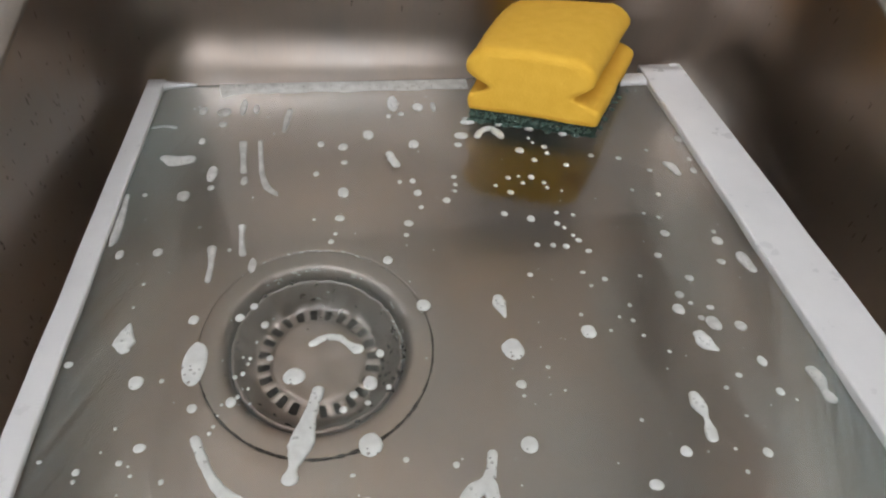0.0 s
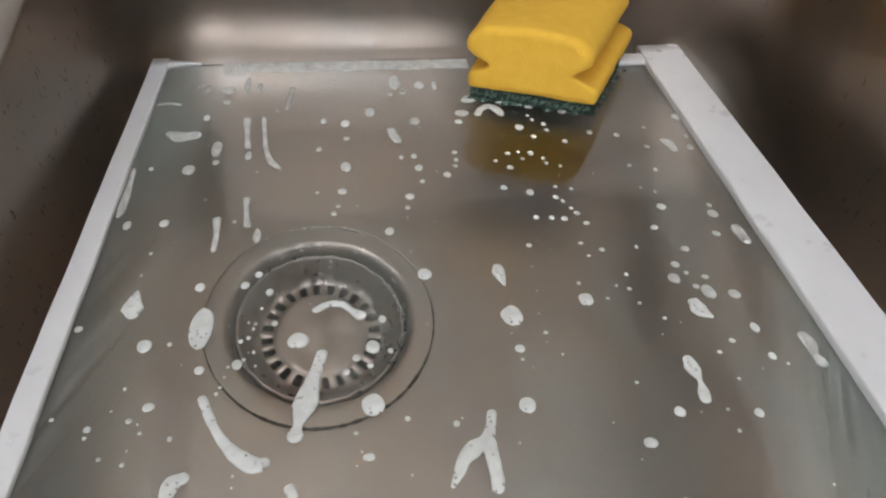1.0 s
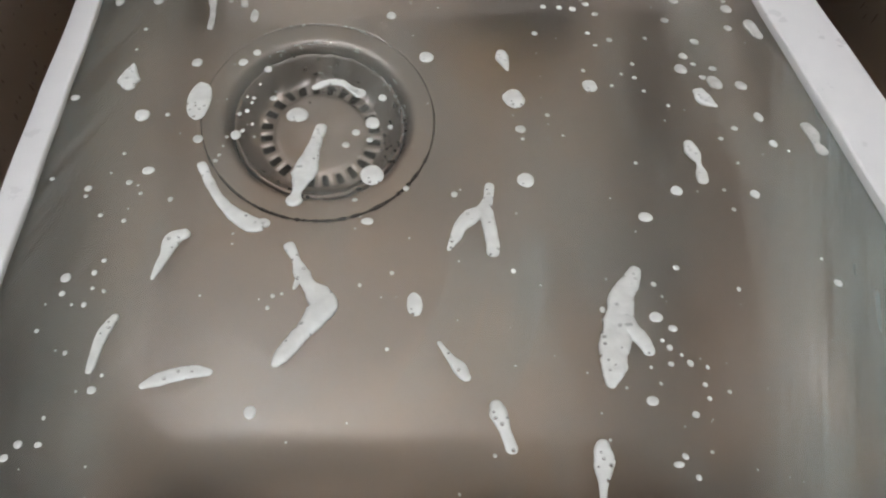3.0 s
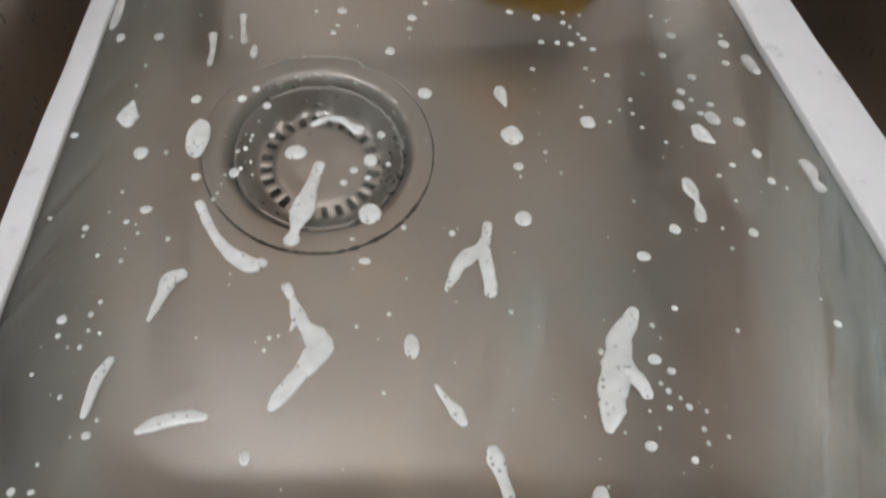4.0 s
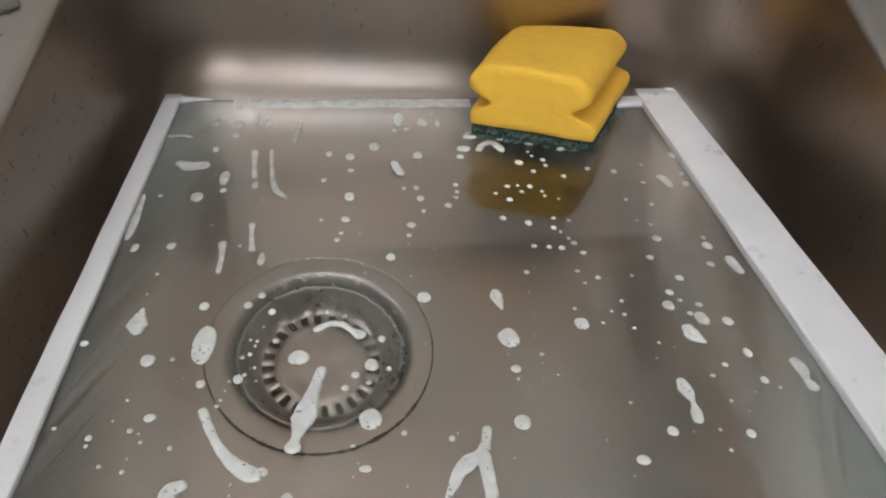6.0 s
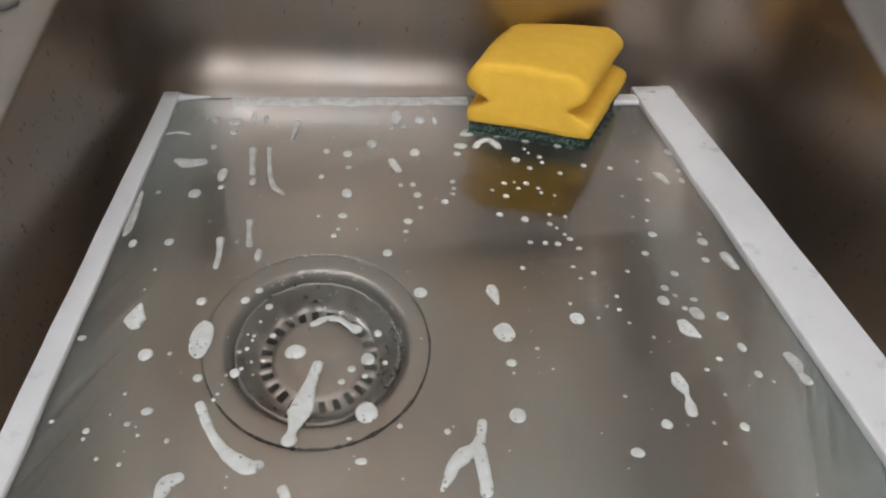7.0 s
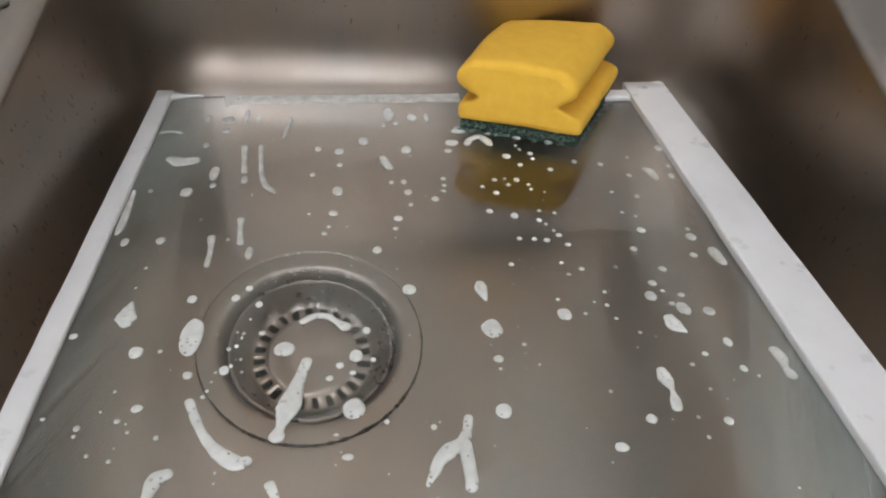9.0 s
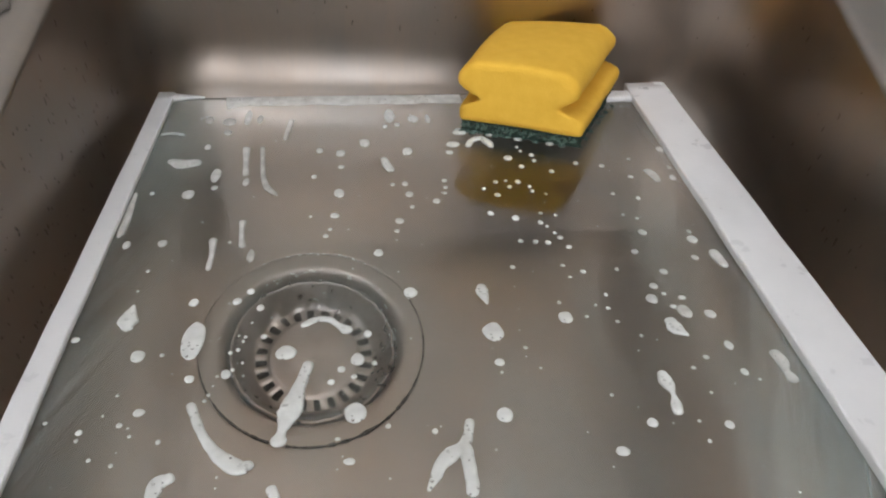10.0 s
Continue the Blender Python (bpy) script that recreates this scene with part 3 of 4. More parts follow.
def foam_run(bm, points, tall, origin, seed):
    """One run of foam along a bent line of (x, y, width) in tenths of a millimetre, with round ends and a domed back."""
    line = spline([(x * 1e-4, y * 1e-4, w * 1e-4) for x, y, w in points])

    def cap(a, b, turns):
        d = (a - b)[:2] / max(1e-9, np.hypot(*(a - b)[:2]))
        return [np.array([*(a[:2] + d * a[2] / 2 * math.sin(q)), a[2] * math.cos(q)]) for q in turns]
    line = cap(line[0], line[1], (1.45, 1.1, 0.75, 0.4)) + line + cap(line[-1], line[-2], (0.4, 0.75, 1.1, 1.45))
    rows = []
    for i, p in enumerate(line):
        t = line[min(i + 1, len(line) - 1)] - line[max(i - 1, 0)]
        t = t[:2] / max(1e-9, np.hypot(*t[:2]))
        side = np.array([-t[1], t[0]])
        row = []
        for v in (-1, -0.94, -0.75, -0.4, 0, 0.4, 0.75, 0.94, 1):
            w = max(p[2], 2e-4) / 2 * (1 + 0.20 * noise.noise((p[0] * 260, p[1] * 260, seed + (3 if v > 0 else 0))) + 0.10 * noise.noise((p[0] * 900, p[1] * 900, seed + (3 if v > 0 else 0))))
            h = min(tall, 0.22 * p[2]) * math.sqrt(max(0, 1 - v ** 4)) * (1 + 0.2 * noise.noise((p[0] * 500, p[1] * 500, v)))
            row.append((p[0] - origin[0] + side[0] * w * v, p[1] - origin[1] + side[1] * w * v, max(h, 0)))
        rows.append(row)
    made = rings(bm, rows, close=False)
    for ra, rb in zip(made, made[1:]):
        bm.faces.new((ra[0], rb[0], rb[-1], ra[-1]))


def foam_streak(points, label, thin=False, tall=0.0009, lobes=()):
    """A patch of foam: one main run and the lobes that branch from it."""
    origin = points[0][0] * 1e-4, points[0][1] * 1e-4
    bm = bmesh.new()
    for run in (points, *lobes):
        foam_run(bm, run, tall, origin, foam_count * 5.1)
    settle_foam(bm, *origin, thin, label)


DROPS_FAR_LEFT = [(-1346, 1899, 43, 87), (-1232, 1873, 75, 86), (-1134, 1922, 37, 177), (-1066, 1897, 32, 101), (-1225, 1741, 42, 55), (-1308, 1573, 35, 64), (-1224, 1265, 50, 136), (-1214, 1143, 32, 43), (-1068, 1192, 33, 77), (-1502, 1107, 26, 32), (-1330, 1085, 58, 85), (-1224, 838, 18, 19), (-978, 566, 33, 102), (-1372, 673, 43, 54), (-1525, 668, 37, 62), (-1081, 664, 19, 22)]
DROPS_FAR = [(-717, 1516, 35, 57), (-607, 1481, 47, 69), (-602, 1334, 34, 36), (-478, 1592, 54, 91), (-335, 1923, 58, 178), (-364, 1786, 24, 43), (-297, 1805, 32, 43), (-203, 1876, 58, 88), (-120, 1873, 25, 104), (-254, 1482, 54, 83), (-735, 1241, 28, 41), (-608, 1072, 48, 86), (-343, 1143, 22, 33), (-282, 1146, 29, 44), (-266, 1043, 39, 53), (-259, 928, 24, 30), (-624, 870, 42, 44), (-642, 757, 20, 23), (-660, 703, 25, 32), (-324, 808, 41, 47), (-339, 725, 25, 28), (-735, 870, 18, 19), (-427, 557, 42, 55)]
DROPS_BY_SPONGE = [(46, 1690, 81, 50), (-3, 1551, 73, 65), (-31, 1462, 42, 44), (-139, 975, 37, 46), (-84, 1167, 28, 34), (-85, 1100, 22, 32), (-92, 1047, 22, 27), (271, 1384, 47, 56), (328, 1290, 30, 36), (350, 1456, 18, 26), (401, 1410, 30, 38), (405, 1349, 24, 30), (337, 1502, 19, 27), (475, 1232, 30, 36), (618, 1310, 30, 37), (748, 1276, 30, 37), (103, 1077, 23, 27), (172, 1141, 29, 33), (224, 1149, 20, 22), (283, 1136, 31, 40), (234, 1088, 25, 28), (335, 1085, 22, 28), (341, 1041, 20, 27)]
DROPS_MIDDLE = [(403, 1011, 17, 21), (163, 1015, 33, 38), (107, 849, 32, 40), (219, 801, 37, 49), (342, 839, 21, 25), (328, 757, 26, 35), (352, 723, 18, 24), (412, 816, 19, 25), (378, 667, 19, 24), (394, 629, 29, 31), (210, 611, 25, 31), (277, 603, 25, 31), (331, 592, 30, 36), (419, 552, 30, 27), (143, 418, 24, 29), (360, 416, 22, 20), (439, 367, 26, 28), (374, 331, 20, 16)]
DROPS_RIGHT = [(1110, 1438, 44, 61), (910, 1343, 21, 25), (868, 1154, 30, 30), (1098, 1240, 24, 37), (1082, 1135, 34, 54), (847, 946, 25, 32), (734, 993, 22, 27), (732, 803, 20, 21), (789, 767, 19, 25), (781, 648, 42, 47), (998, 644, 23, 29), (990, 580, 47, 61), (955, 438, 35, 40), (587, 373, 20, 25), (703, 500, 33, 36), (784, 346, 36, 38), (710, 249, 35, 40), (737, 195, 21, 23), (677, 165, 51, 60), (805, 165, 32, 30), (786, 77, 55, 81), (750, 110, 28, 29), (882, 54, 46, 54)]
DROPS_RIGHT_NEAR = [(1, 3, 82, 111), (300, 71, 58, 70), (293, 166, 18, 22), (495, 203, 19, 23), (437, 141, 14, 18), (483, 117, 20, 22), (385, 70, 17, 17), (499, 33, 18, 18), (110, -95, 19, 19), (2, -168, 37, 39), (2, -221, 14, 15), (710, -244, 21, 19), (777, -191, 25, 25), (888, -132, 34, 53), (891, -278, 29, 37), (478, -499, 39, 46), (344, -614, 47, 42), (641, -502, 14, 15), (730, -373, 14, 14), (739, -526, 34, 37), (-19, -429, 57, 71), (-262, -486, 22, 27)]
DROPS_LEFT_NEAR = [(-1322, -50, 52, 66), (-1135, 30, 87, 219), (-1168, 256, 40, 51), (-1115, -182, 35, 40), (-1571, 57, 33, 33), (-1256, -334, 41, 37), (-1308, -388, 22, 23), (-1432, -412, 25, 27), (-1432, -446, 15, 17), (-1264, -440, 14, 15), (-1554, -362, 18, 16), (-998, 254, 35, 43), (-950, 314, 31, 38), (-902, 207, 30, 39), (-989, -166, 35, 46), (-986, -52, 17, 21), (-946, 10, 12, 17), (-936, -109, 12, 15), (-872, 32, 25, 26), (-784, -64, 77, 79), (-304, 269, 57, 67)]
DROPS_OVER_DRAIN = [(-480, 23, 30, 40), (-520, -118, 48, 65), (-578, -167, 29, 32), (-613, -230, 28, 28), (-531, -207, 23, 22), (-458, -142, 20, 24), (-527, -383, 79, 92), (-585, -497, 19, 14), (-546, -594, 39, 31), (-417, -452, 20, 22)]
DROPS_NEAR = [(-416, -928, 45, 89), (276, -1010, 40, 36), (315, -1052, 26, 24), (277, -1171, 17, 16), (332, -1171, 19, 23), (376, -1187, 12, 15), (353, -1241, 15, 16), (301, -1330, 21, 21), (196, -1283, 34, 29), (217, -1467, 29, 18), (386, -829, 21, 21), (-1420, -781, 29, 35), (-1271, -1167, 26, 25), (-859, -1257, 31, 39), (-477, -808, 14, 17), (-242, -1415, 11, 12), (866, -912, 24, 29), (-1418, -1314, 22, 23), (-1369, -1318, 20, 16), (-1442, -1349, 22, 22), (-1373, -1243, 11, 14)]
TINY_BY_DRAIN = [(-925, 117), (-941, 35), (-966, 43), (-968, -144), (-1018, -174), (-1026, -221), (-1035, -266), (-1045, -294), (-925, -177), (-960, -37), (300, -889), (313, -936), (273, -1092), (288, -1117), (315, -1143), (233, -1231), (352, -1284), (413, -1267), (313, -1438), (240, -1446), (258, -1504), (126, -976), (-113, -818), (553, -921), (219, -1178), (-1323, -720), (-1342, -766)]
TINY_NEAR = [(-1302, -837), (-1336, -824), (-1417, -840), (-1382, -881), (-1348, -883), (-1456, -969), (-1364, -1046), (-1253, -1123), (-823, -878), (-797, -871), (-835, -920), (-573, -850), (-501, -1080), (-1373, -341), (-1370, -532), (-1295, -559), (-1167, -470), (-1348, -247), (-1235, -48), (-1392, 482), (-1405, 346), (569, -56), (534, -139), (645, -592), (373, -360), (148, -208), (932, -319)]
for group_, thin_ in ((DROPS_FAR_LEFT, True), (DROPS_FAR, False), (DROPS_BY_SPONGE, False), (DROPS_MIDDLE, False), (DROPS_RIGHT, True), (DROPS_RIGHT_NEAR, False),
                      (DROPS_LEFT_NEAR, False), (DROPS_OVER_DRAIN, False), (DROPS_NEAR, False)):
    for x, y, w, l in group_:
        y += 12 if x < -1000 and y > 400 else 0
        foam_drop(x * 1e-4, y * 1e-4, w * 1e-4, l * 1e-4, thin_)

fine = random.Random(21)
for x, y in TINY_BY_DRAIN + TINY_NEAR:
    size = fine.uniform(0.0009, 0.0018)
    foam_drop(x * 1e-4, y * 1e-4, size, size * fine.uniform(1.0, 1.3), False, "tiny white drop of soap foam on the glass")

LONG, SHORT = "long thin run of white soap foam on the glass", "short run of soap foam on the glass"
foam_streak([(-1020, 1563, 23), (-992, 1290, 25), (-961, 1150, 33), (-918, 1085, 28)], "thin hooked run of soap foam on the glass", True)
foam_streak([(-887, 1879, 31), (-899, 1759, 31), (-908, 1658, 18)], SHORT, True)
foam_streak([(-1104, 1553, 41), (-1090, 1411, 26), (-1077, 1282, 31)], SHORT, True)
foam_streak([(-1044, 839, 33), (-1036, 742, 22), (-1024, 645, 34)], SHORT, True)
foam_streak([(-1155, 694, 36), (-1146, 586, 24), (-1146, 484, 28)], SHORT, True)
foam_streak([(-1462, 1432, 55), (-1408, 1406, 92), (-1348, 1414, 70)], "blunt patch of thin soap foam on the glass", True)
foam_streak([(-1573, 1745, 24), (-1516, 1757, 24), (-1462, 1735, 21)], SHORT, True)
foam_streak([(-1580, 1121, 20), (-1574, 969, 34), (-1570, 803, 40), (-1575, 749, 20)], "patch of soap foam along the white trim", True)
foam_streak([(78, 1536, 36), (102, 1587, 36), (156, 1613, 44), (191, 1558, 50), (198, 1519, 31)], "curved run of suds in front of the sponge")
foam_streak([(-380, 1399, 41), (-367, 1344, 41), (-350, 1290, 40)], SHORT)
foam_streak([(968, 1209, 35), (983, 1185, 53), (997, 1115, 35)], SHORT, True)
foam_streak([(-10, 285, 42), (-9, 248, 51), (1, 178, 11)], "teardrop of soap foam on the glass")
foam_streak([(710, 15, 54), (717, -25, 70), (745, -60, 22)], "teardrop of soap foam on the glass")
foam_streak([(1045, -191, 43), (1054, -228, 51), (1046, -282, 29), (1053, -324, 45)], "thin see-through run of soap foam", True)
foam_streak([(1053, 471, 45), (1053, 429, 50), (1064, 378, 40)], "thin see-through run of soap foam", True)
foam_streak([(585, -272, 41), (587, -318, 53), (591, -373, 18), (587, -416, 40), (581, -452, 39)], "two drops of soap foam joined by a narrow neck")
foam_streak([(-1400, 251, 13), (-1401, 195, 55), (-1400, 152, 80), (-1396, 121, 51)], "teardrop of soap foam on the glass")
foam_streak([(-723, 92, 30), (-684, 117, 31), (-630, 117, 31), (-596, 81, 25), (-562, 51, 47)], "arched run of soap foam over the drain")
foam_streak([(-698, -138, 41), (-717, -221, 43), (-737, -302, 65), (-746, -354, 84), (-758, -404, 63), (-770, -452, 33), (-779, -492, 55)], LONG, tall=0.0011)
foam_streak([(-1086, -315, 33), (-1062, -377, 33), (-1026, -453, 32), (-981, -521, 43), (-937, -569, 58), (-891, -598, 58), (-867, -591, 42)], "curved run of white soap foam on the glass", tall=0.0011)
foam_streak([(-143, -454, 33), (-153, -507, 33), (-176, -562, 48), (-221, -593, 58), (-256, -633, 48), (-278, -680, 34), (-299, -722, 14)], "forked run of white soap foam on the glass", tall=0.0011,
            lobes=([(-171, -570, 52), (-164, -633, 43), (-163, -693, 43), (-165, -740, 40)],))
foam_streak([(-1106, -625, 42), (-1134, -642, 58), (-1148, -703, 34), (-1163, -752, 26), (-1173, -795, 13)], LONG)
foam_streak([(-1255, -933, 25), (-1272, -974, 34), (-1282, -1016, 30), (-1286, -1071, 26), (-1290, -1108, 18)], LONG)
foam_streak([(-1141, -1162, 21), (-1111, -1147, 39), (-1062, -1133, 42), (-1011, -1125, 35), (-978, -1128, 24)], LONG)
foam_streak([(-781, -690, 38), (-762, -744, 26), (-742, -800, 48), (-720, -844, 46), (-693, -882, 76), (-676, -922, 79), (-698, -963, 72), (-728, -1006, 53), (-757, -1047, 48), (-786, -1088, 45), (-800, -1109, 28)],
            "bent run of thick white soap foam on the glass", tall=0.0012, lobes=([(-745, -806, 28), (-757, -838, 15), (-763, -853, 9)],))
foam_streak([(-356, -1067, 13), (-333, -1112, 22), (-307, -1155, 41), (-293, -1181, 30)], SHORT)
foam_streak([(-221, -1276, 39), (-217, -1307, 47), (-207, -1354, 30), (-197, -1398, 32)], SHORT)
foam_streak([(36, -1406, 41), (31, -1437, 55), (23, -1471, 49), (14, -1510, 25), (3, -1560, 14)], "drop of soap foam with a thin tail")
foam_streak([(254, -836, 38), (227, -884, 62), (191, -935, 72), (177, -987, 76), (160, -1037, 89), (140, -1085, 89), (123, -1141, 76), (110, -1186, 62), (99, -1222, 34)],
            "large thick patch of white soap foam with a side lobe", tall=0.0013, lobes=([(177, -1027, 69), (205, -1069, 52), (221, -1105, 41), (226, -1124, 34)], [(130, -1156, 38), (136, -1171, 41)]))


def suds_line(x0, x1, back0, back1):
    """Flat film of suds drawn along the far glass edge: straight behind, ragged in front."""
    bm, rows, n = bmesh.new(), [], 150
    for k in range(n + 1):
        f = k / n
        x, back = x0 + (x1 - x0) * f, back0 + (back1 - back0) * f
        wide = 0.0122 + 0.0016 * noise.noise((x * 60, 1, 3)) + 0.0010 * noise.noise((x * 260, 5, 3)) + 0.0050 * max(0, 1 - f * 16)
        wide *= min(1, 0.25 + f * 40)
        rows.append([(x - x0, back - wide * v - back0, h) for v, h in ((0, 0.0001), (0.04, 0.00022), (0.5, 0.00025), (0.94, 0.0002), (1, 0.00005))])
    rings(bm, rows, close=False)
    settle_foam(bm, x0, back0, VEIL, "long pale film of suds along the far glass edge")


suds_line(-0.1290, 0.0100, 0.2218, 0.2195)
rng = random.Random(7)
for k in range(16):
    f = (k % 16) / 15 * (0.45 if k % 2 else 1)
    x, y = 0.0050 + 0.0590 * f, 0.1730 - 0.0240 * f
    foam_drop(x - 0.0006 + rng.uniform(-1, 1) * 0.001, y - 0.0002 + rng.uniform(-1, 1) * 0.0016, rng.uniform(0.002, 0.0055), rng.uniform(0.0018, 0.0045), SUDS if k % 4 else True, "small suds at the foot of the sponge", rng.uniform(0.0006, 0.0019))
for k in range(9):
    f = (k + 0.5) / 9
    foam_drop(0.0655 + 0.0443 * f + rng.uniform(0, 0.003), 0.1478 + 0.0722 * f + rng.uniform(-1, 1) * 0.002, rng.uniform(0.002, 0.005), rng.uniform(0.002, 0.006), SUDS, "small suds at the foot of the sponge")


def specks():
    """Tiny spray droplets over the whole pane."""
    bm = bmesh.new()
    r_ = random.Random(11)
    for k in range(230):
        x, y, r = r_.uniform(-0.15, 0.105), r_.uniform(-0.16, 0.20), 10 ** r_.uniform(-3.75, -3.3)
        top = bm.verts.new((x, y, r * 0.7))
        ring_ = [bm.verts.new((x + r * math.cos(a), y + r * math.sin(a) * 1.15, 0)) for a in (0, 1.05, 2.09, 3.14, 4.19, 5.24)]
        for i in range(6):
            bm.faces.new((ring_[i], ring_[(i + 1) % 6], top))
    ob = new("spray_specks", finish(bm, "spray_specks", FOAM))
    ob.matrix_world = SHELF @ Matrix.Translation((0, 0, 0.0002))
    tagged(ob, "tiny specks of soap spray scattered on the glass", "foam", kind="stuff")


specks()


# ---------------------------------------------------------------- water on the steel
def bowl_point(ang, z):
    """A point of the bowl's wall, and the wall's way out of the steel."""
    def at(a, h):
        r = rounded_reach(np.interp([a % (2 * math.pi)], np.append(ANG, 2 * math.pi), np.append(wall_inset(h, FILLET), wall_inset(h, FILLET)[0])), 0.055, np.array([a]))[0]
        return Vector((DRAIN.x + r * math.cos(a), DRAIN.y + r * math.sin(a), h))
    p, u, v = at(ang, z), at(ang + 0.01, z), at(ang, z + 0.002)
    side, up = (u - p).normalized(), (v - p).normalized()
    return p, side, up, up.cross(side).normalized()


def water_drops(name, ang0, ang1, z0, z1, count, seed, size):
    bm = bmesh.new()
    r_ = random.Random(seed)
    for k in range(count):
        p, side, up, out = bowl_point(r_.uniform(ang0, ang1), r_.uniform(z0, z1))
        if out.dot(Vector((DRAIN.x, DRAIN.y, 0.1)) - p) < 0:
            out = -out
        w = size * r_.uniform(0.5, 1.2)
        tall = w * r_.choice((1.0, 1.3, 1.8, 3.0, 4.0))
        lean = r_.uniform(-0.15, 0.15)
        tip = bm.verts.new(p + out * w * 0.55)
        rows = []
        for f, h in ((1.0, 0.02), (0.75, 0.38)):
            rows.append([bm.verts.new(p + side * (w * f * math.cos(a) + lean * tall * math.sin(a)) + up * tall * f * math.sin(a) * (1.25 if math.sin(a) < 0 else 0.9) + out * w * h) for a in [2 * math.pi * i / 8 for i in range(8)]])
        for i in range(8):
            j = (i + 1) % 8
            bm.faces.new((rows[0][i], rows[0][j], rows[1][j], rows[1][i]))
            bm.faces.new((rows[1][i], rows[1][j], tip))
    ob = new(name, finish(bm, name, WATER_SHADE))
    tagged(ob, "small water drops clinging to the steel wall, their shade painted dark", "water drops", kind="stuff")


water_drops("water_drops", 2.25, 3.9, 0.050, 0.130, 150, 3, 0.0006)
water_drops("water_drops", 0.95, 2.2, 0.050, 0.110, 26, 4, 0.0006)
water_drops("water_drops", -0.35, 0.95, 0.055, 0.130, 60, 5, 0.0006)


def puddle(x, y, w, l, turn, seed):
    bm = bmesh.new()
    n, loops = 40, []
    for f, h in ((1.0, 0.0), (0.97, 0.0006), (0.9, 0.0010), (0.6, 0.0012), (0.2, 0.0012)):
        loop = []
        for i in range(n):
            a = 2 * math.pi * i / n
            r = f * (1 + 0.45 * noise.noise((math.cos(a) * 1.5, math.sin(a) * 1.5, seed)))
            loop.append((w / 2 * r * math.cos(a), l / 2 * r * math.sin(a), h))
        loops.append(loop)
    rows = rings(bm, loops)
    bm.faces.new(rows[-1])
    rim = bmesh.new()
    edge = loops[0]
    rings(rim, [[(x * q, y * q, h) for x, y, _ in edge] for q, h in ((1.05, 0.0), (1.02, 0.0005), (0.97, 0.0006), (0.93, 0.0003))])
    ob = new("water_puddle", finish(bm, "water_puddle", WATER))
    ob.matrix_world = pose(x, y, DEPTH + 0.0052, 0, 0, turn)
    tagged(ob, "shallow clear puddle of water on the steel deck", "puddle", "puddles on the deck")
    part("edge", rim, WATER_SHADE, ob, "bulging edge of the puddle, its shade painted dark")


puddle(-0.2185, 0.178, 0.014, 0.022, 20, 2.0)
puddle(-0.2300, 0.150, 0.020, 0.016, -10, 5.0)
puddle(-0.2140, 0.1535, 0.004, 0.0028, 40, 8.0)
puddle(-0.2125, 0.139, 0.005, 0.0026, 60, 9.0)
puddle(-0.240, 0.215, 0.040, 0.026, 5, 12.0)
puddle(0.215, 0.190, 0.020, 0.016, 15, 15.0)

# ---------------------------------------------------------------- room
def wall_with_window():
    x0, x1, y, _ = ROOM[0], ROOM[1], ROOM[2], 0
    wx0, wx1, wz0, wz1 = WIN
    bm = bmesh.new()
    for a, b, c, d in ((x0, wx0, FLOOR_Z, CEIL_Z), (wx1, x1, FLOOR_Z, CEIL_Z), (wx0, wx1, FLOOR_Z, wz0), (wx0, wx1, wz1, CEIL_Z)):
        piece = box(a, b, y - 0.15, y, c, d)
        me = bpy.data.meshes.new("tmp")
        piece.to_mesh(me)
        piece.free()
        bm.from_mesh(me)
        bpy.data.meshes.remove(me)
    return new("wall_south", finish(bm, "wall_south", WALL, False))


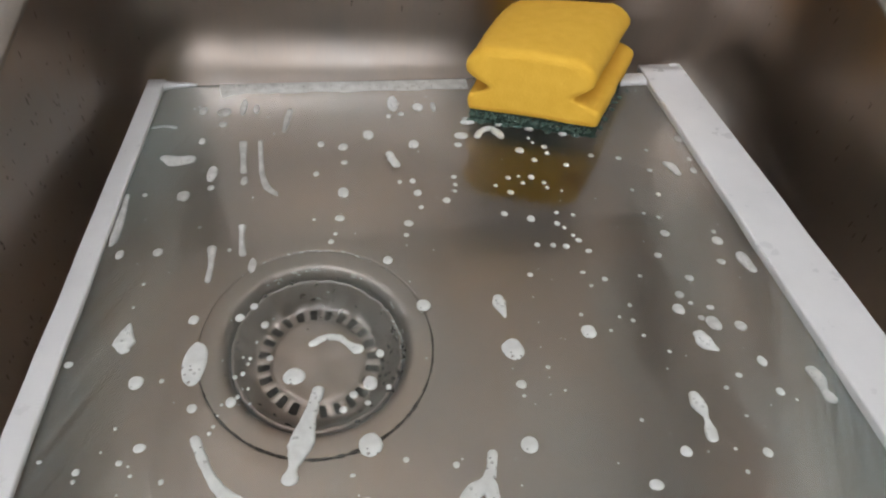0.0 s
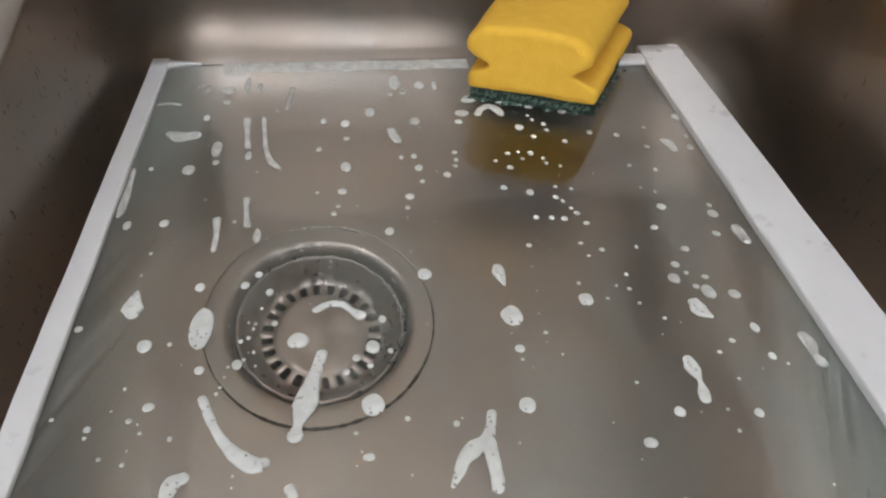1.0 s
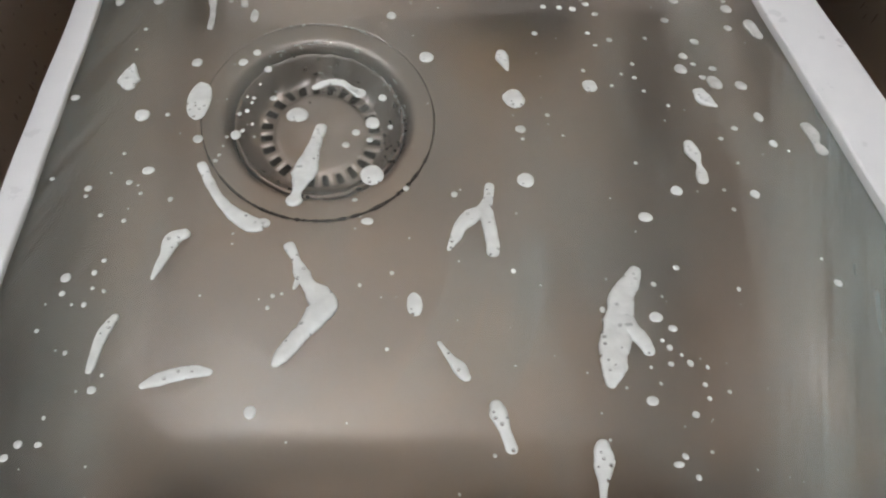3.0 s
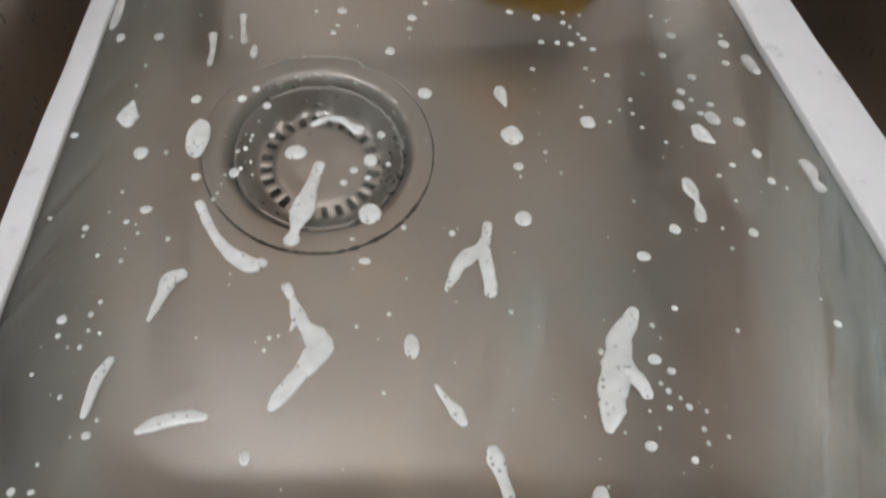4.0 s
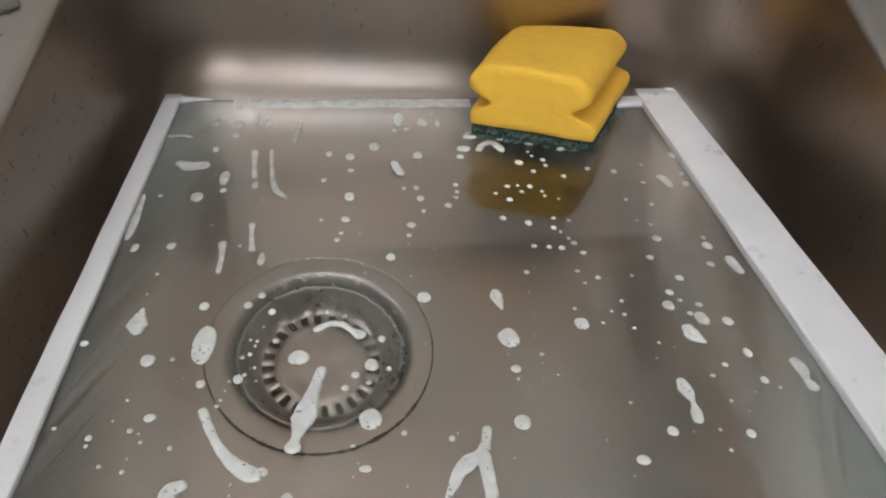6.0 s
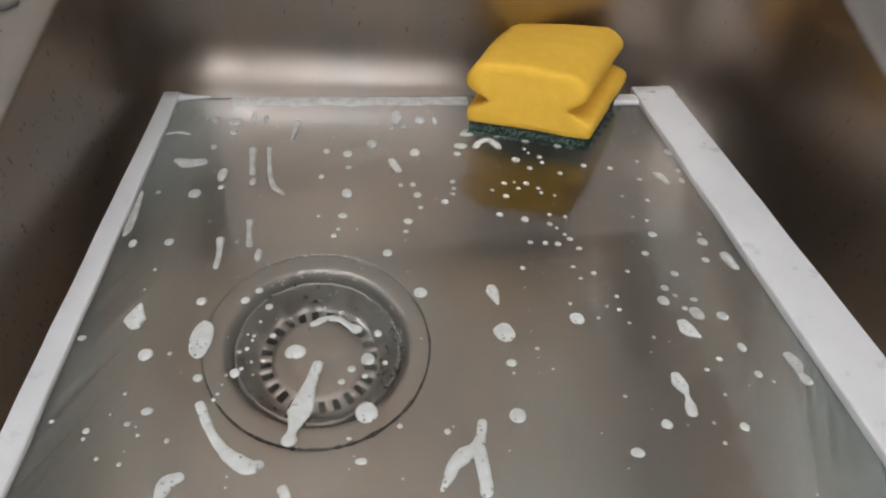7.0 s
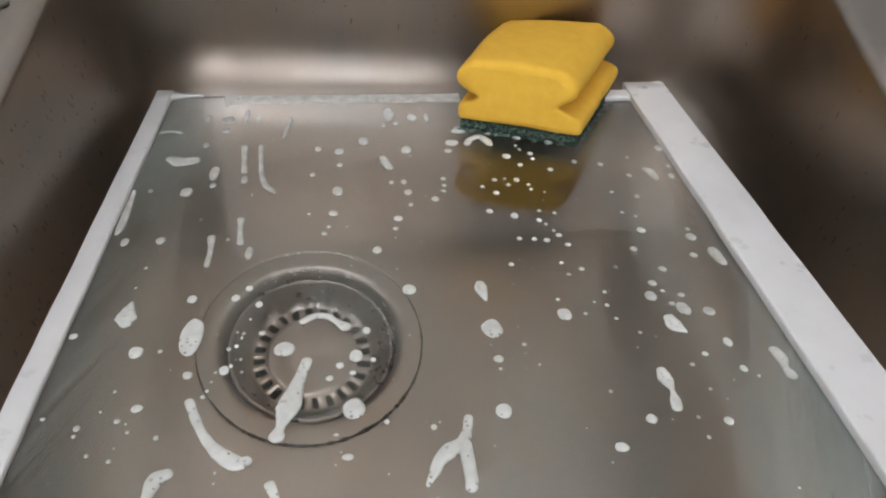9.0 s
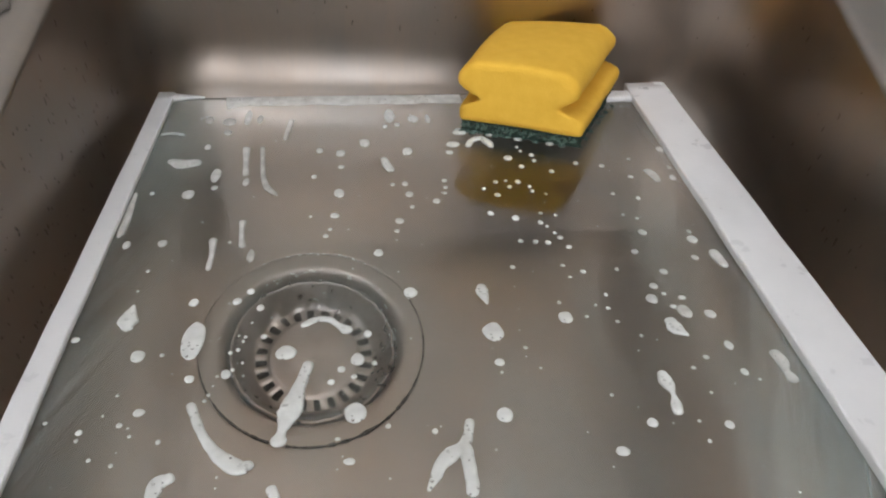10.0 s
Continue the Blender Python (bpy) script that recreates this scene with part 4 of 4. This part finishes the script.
def room():
    x0, x1, y0, y1 = ROOM
    tagged(wall_with_window(), "plain painted kitchen wall with a window opening", "wall", kind="structure")
    for name, dims, mat in (("wall_north", (x0 - 0.1, x1 + 0.1, y1, y1 + 0.1, FLOOR_Z, CEIL_Z), NORTH), ("wall_west", (x0 - 0.1, x0, y0, y1, FLOOR_Z, CEIL_Z), CABINET), ("wall_east", (x1, x1 + 0.1, y0, y1, FLOOR_Z, CEIL_Z), OLIVE_WALL)):
        tagged(new(name, finish(box(*dims), name, mat, False)), "plain unseen kitchen wall, coloured for its reflection in the steel", "wall", kind="structure")
    tagged(new("ceiling", finish(box(x0 - 0.1, x1 + 0.1, y0 - 0.1, y1 + 0.1, CEIL_Z, CEIL_Z + 0.1), "ceiling", CEILING, False)), "plain white ceiling", "ceiling", kind="structure")
    tagged(new("floor", finish(box(x0 - 0.1, x1 + 0.1, y0 - 0.1, y1 + 0.1, FLOOR_Z - 0.1, FLOOR_Z), "floor", FLOORMAT, False)), "plain brown kitchen floor", "floor", kind="structure")
    top = DEPTH
    bm = bmesh.new()
    loops = [polar_loop(rect_reach(-0.795, 0.325, -0.160, 0.355), top), polar_loop(rect_reach(x0, x1, -0.20, y1), top), polar_loop(rect_reach(x0, x1, -0.20, y1), top - 0.03)]
    rings(bm, loops)
    tagged(new("worktop", finish(bm, "worktop", COUNTER, False)), "brown laminate kitchen worktop round the sink", "worktop", kind="structure")
    tagged(new("cabinet_front", finish(box(x0, x1, -0.19, -0.17, FLOOR_Z, top - 0.031), "cabinet_front", CABINET, False)), "plain brown base cabinet front", "cabinet", kind="structure")


    # dish and stem made for the added lamp, out of view
    part("dish", lathe([(0.001, -0.56), (0.16, -0.555), (0.25, -0.53), (0.27, -0.515), (0.26, -0.512), (0.24, -0.525), (0.15, -0.54), (0.001, -0.545)], 48, (*LAMP, CEIL_Z)), CEILING, ADDED_UPLIGHT, "shallow white dish of the added uplight")
    part("stem", lathe([(0.008, -0.545), (0.008, -0.02), (0.05, -0.015), (0.05, 0.0)], 16, (*LAMP, CEIL_Z)), CEILING, ADDED_UPLIGHT, "thin white stem of the added uplight")


room()
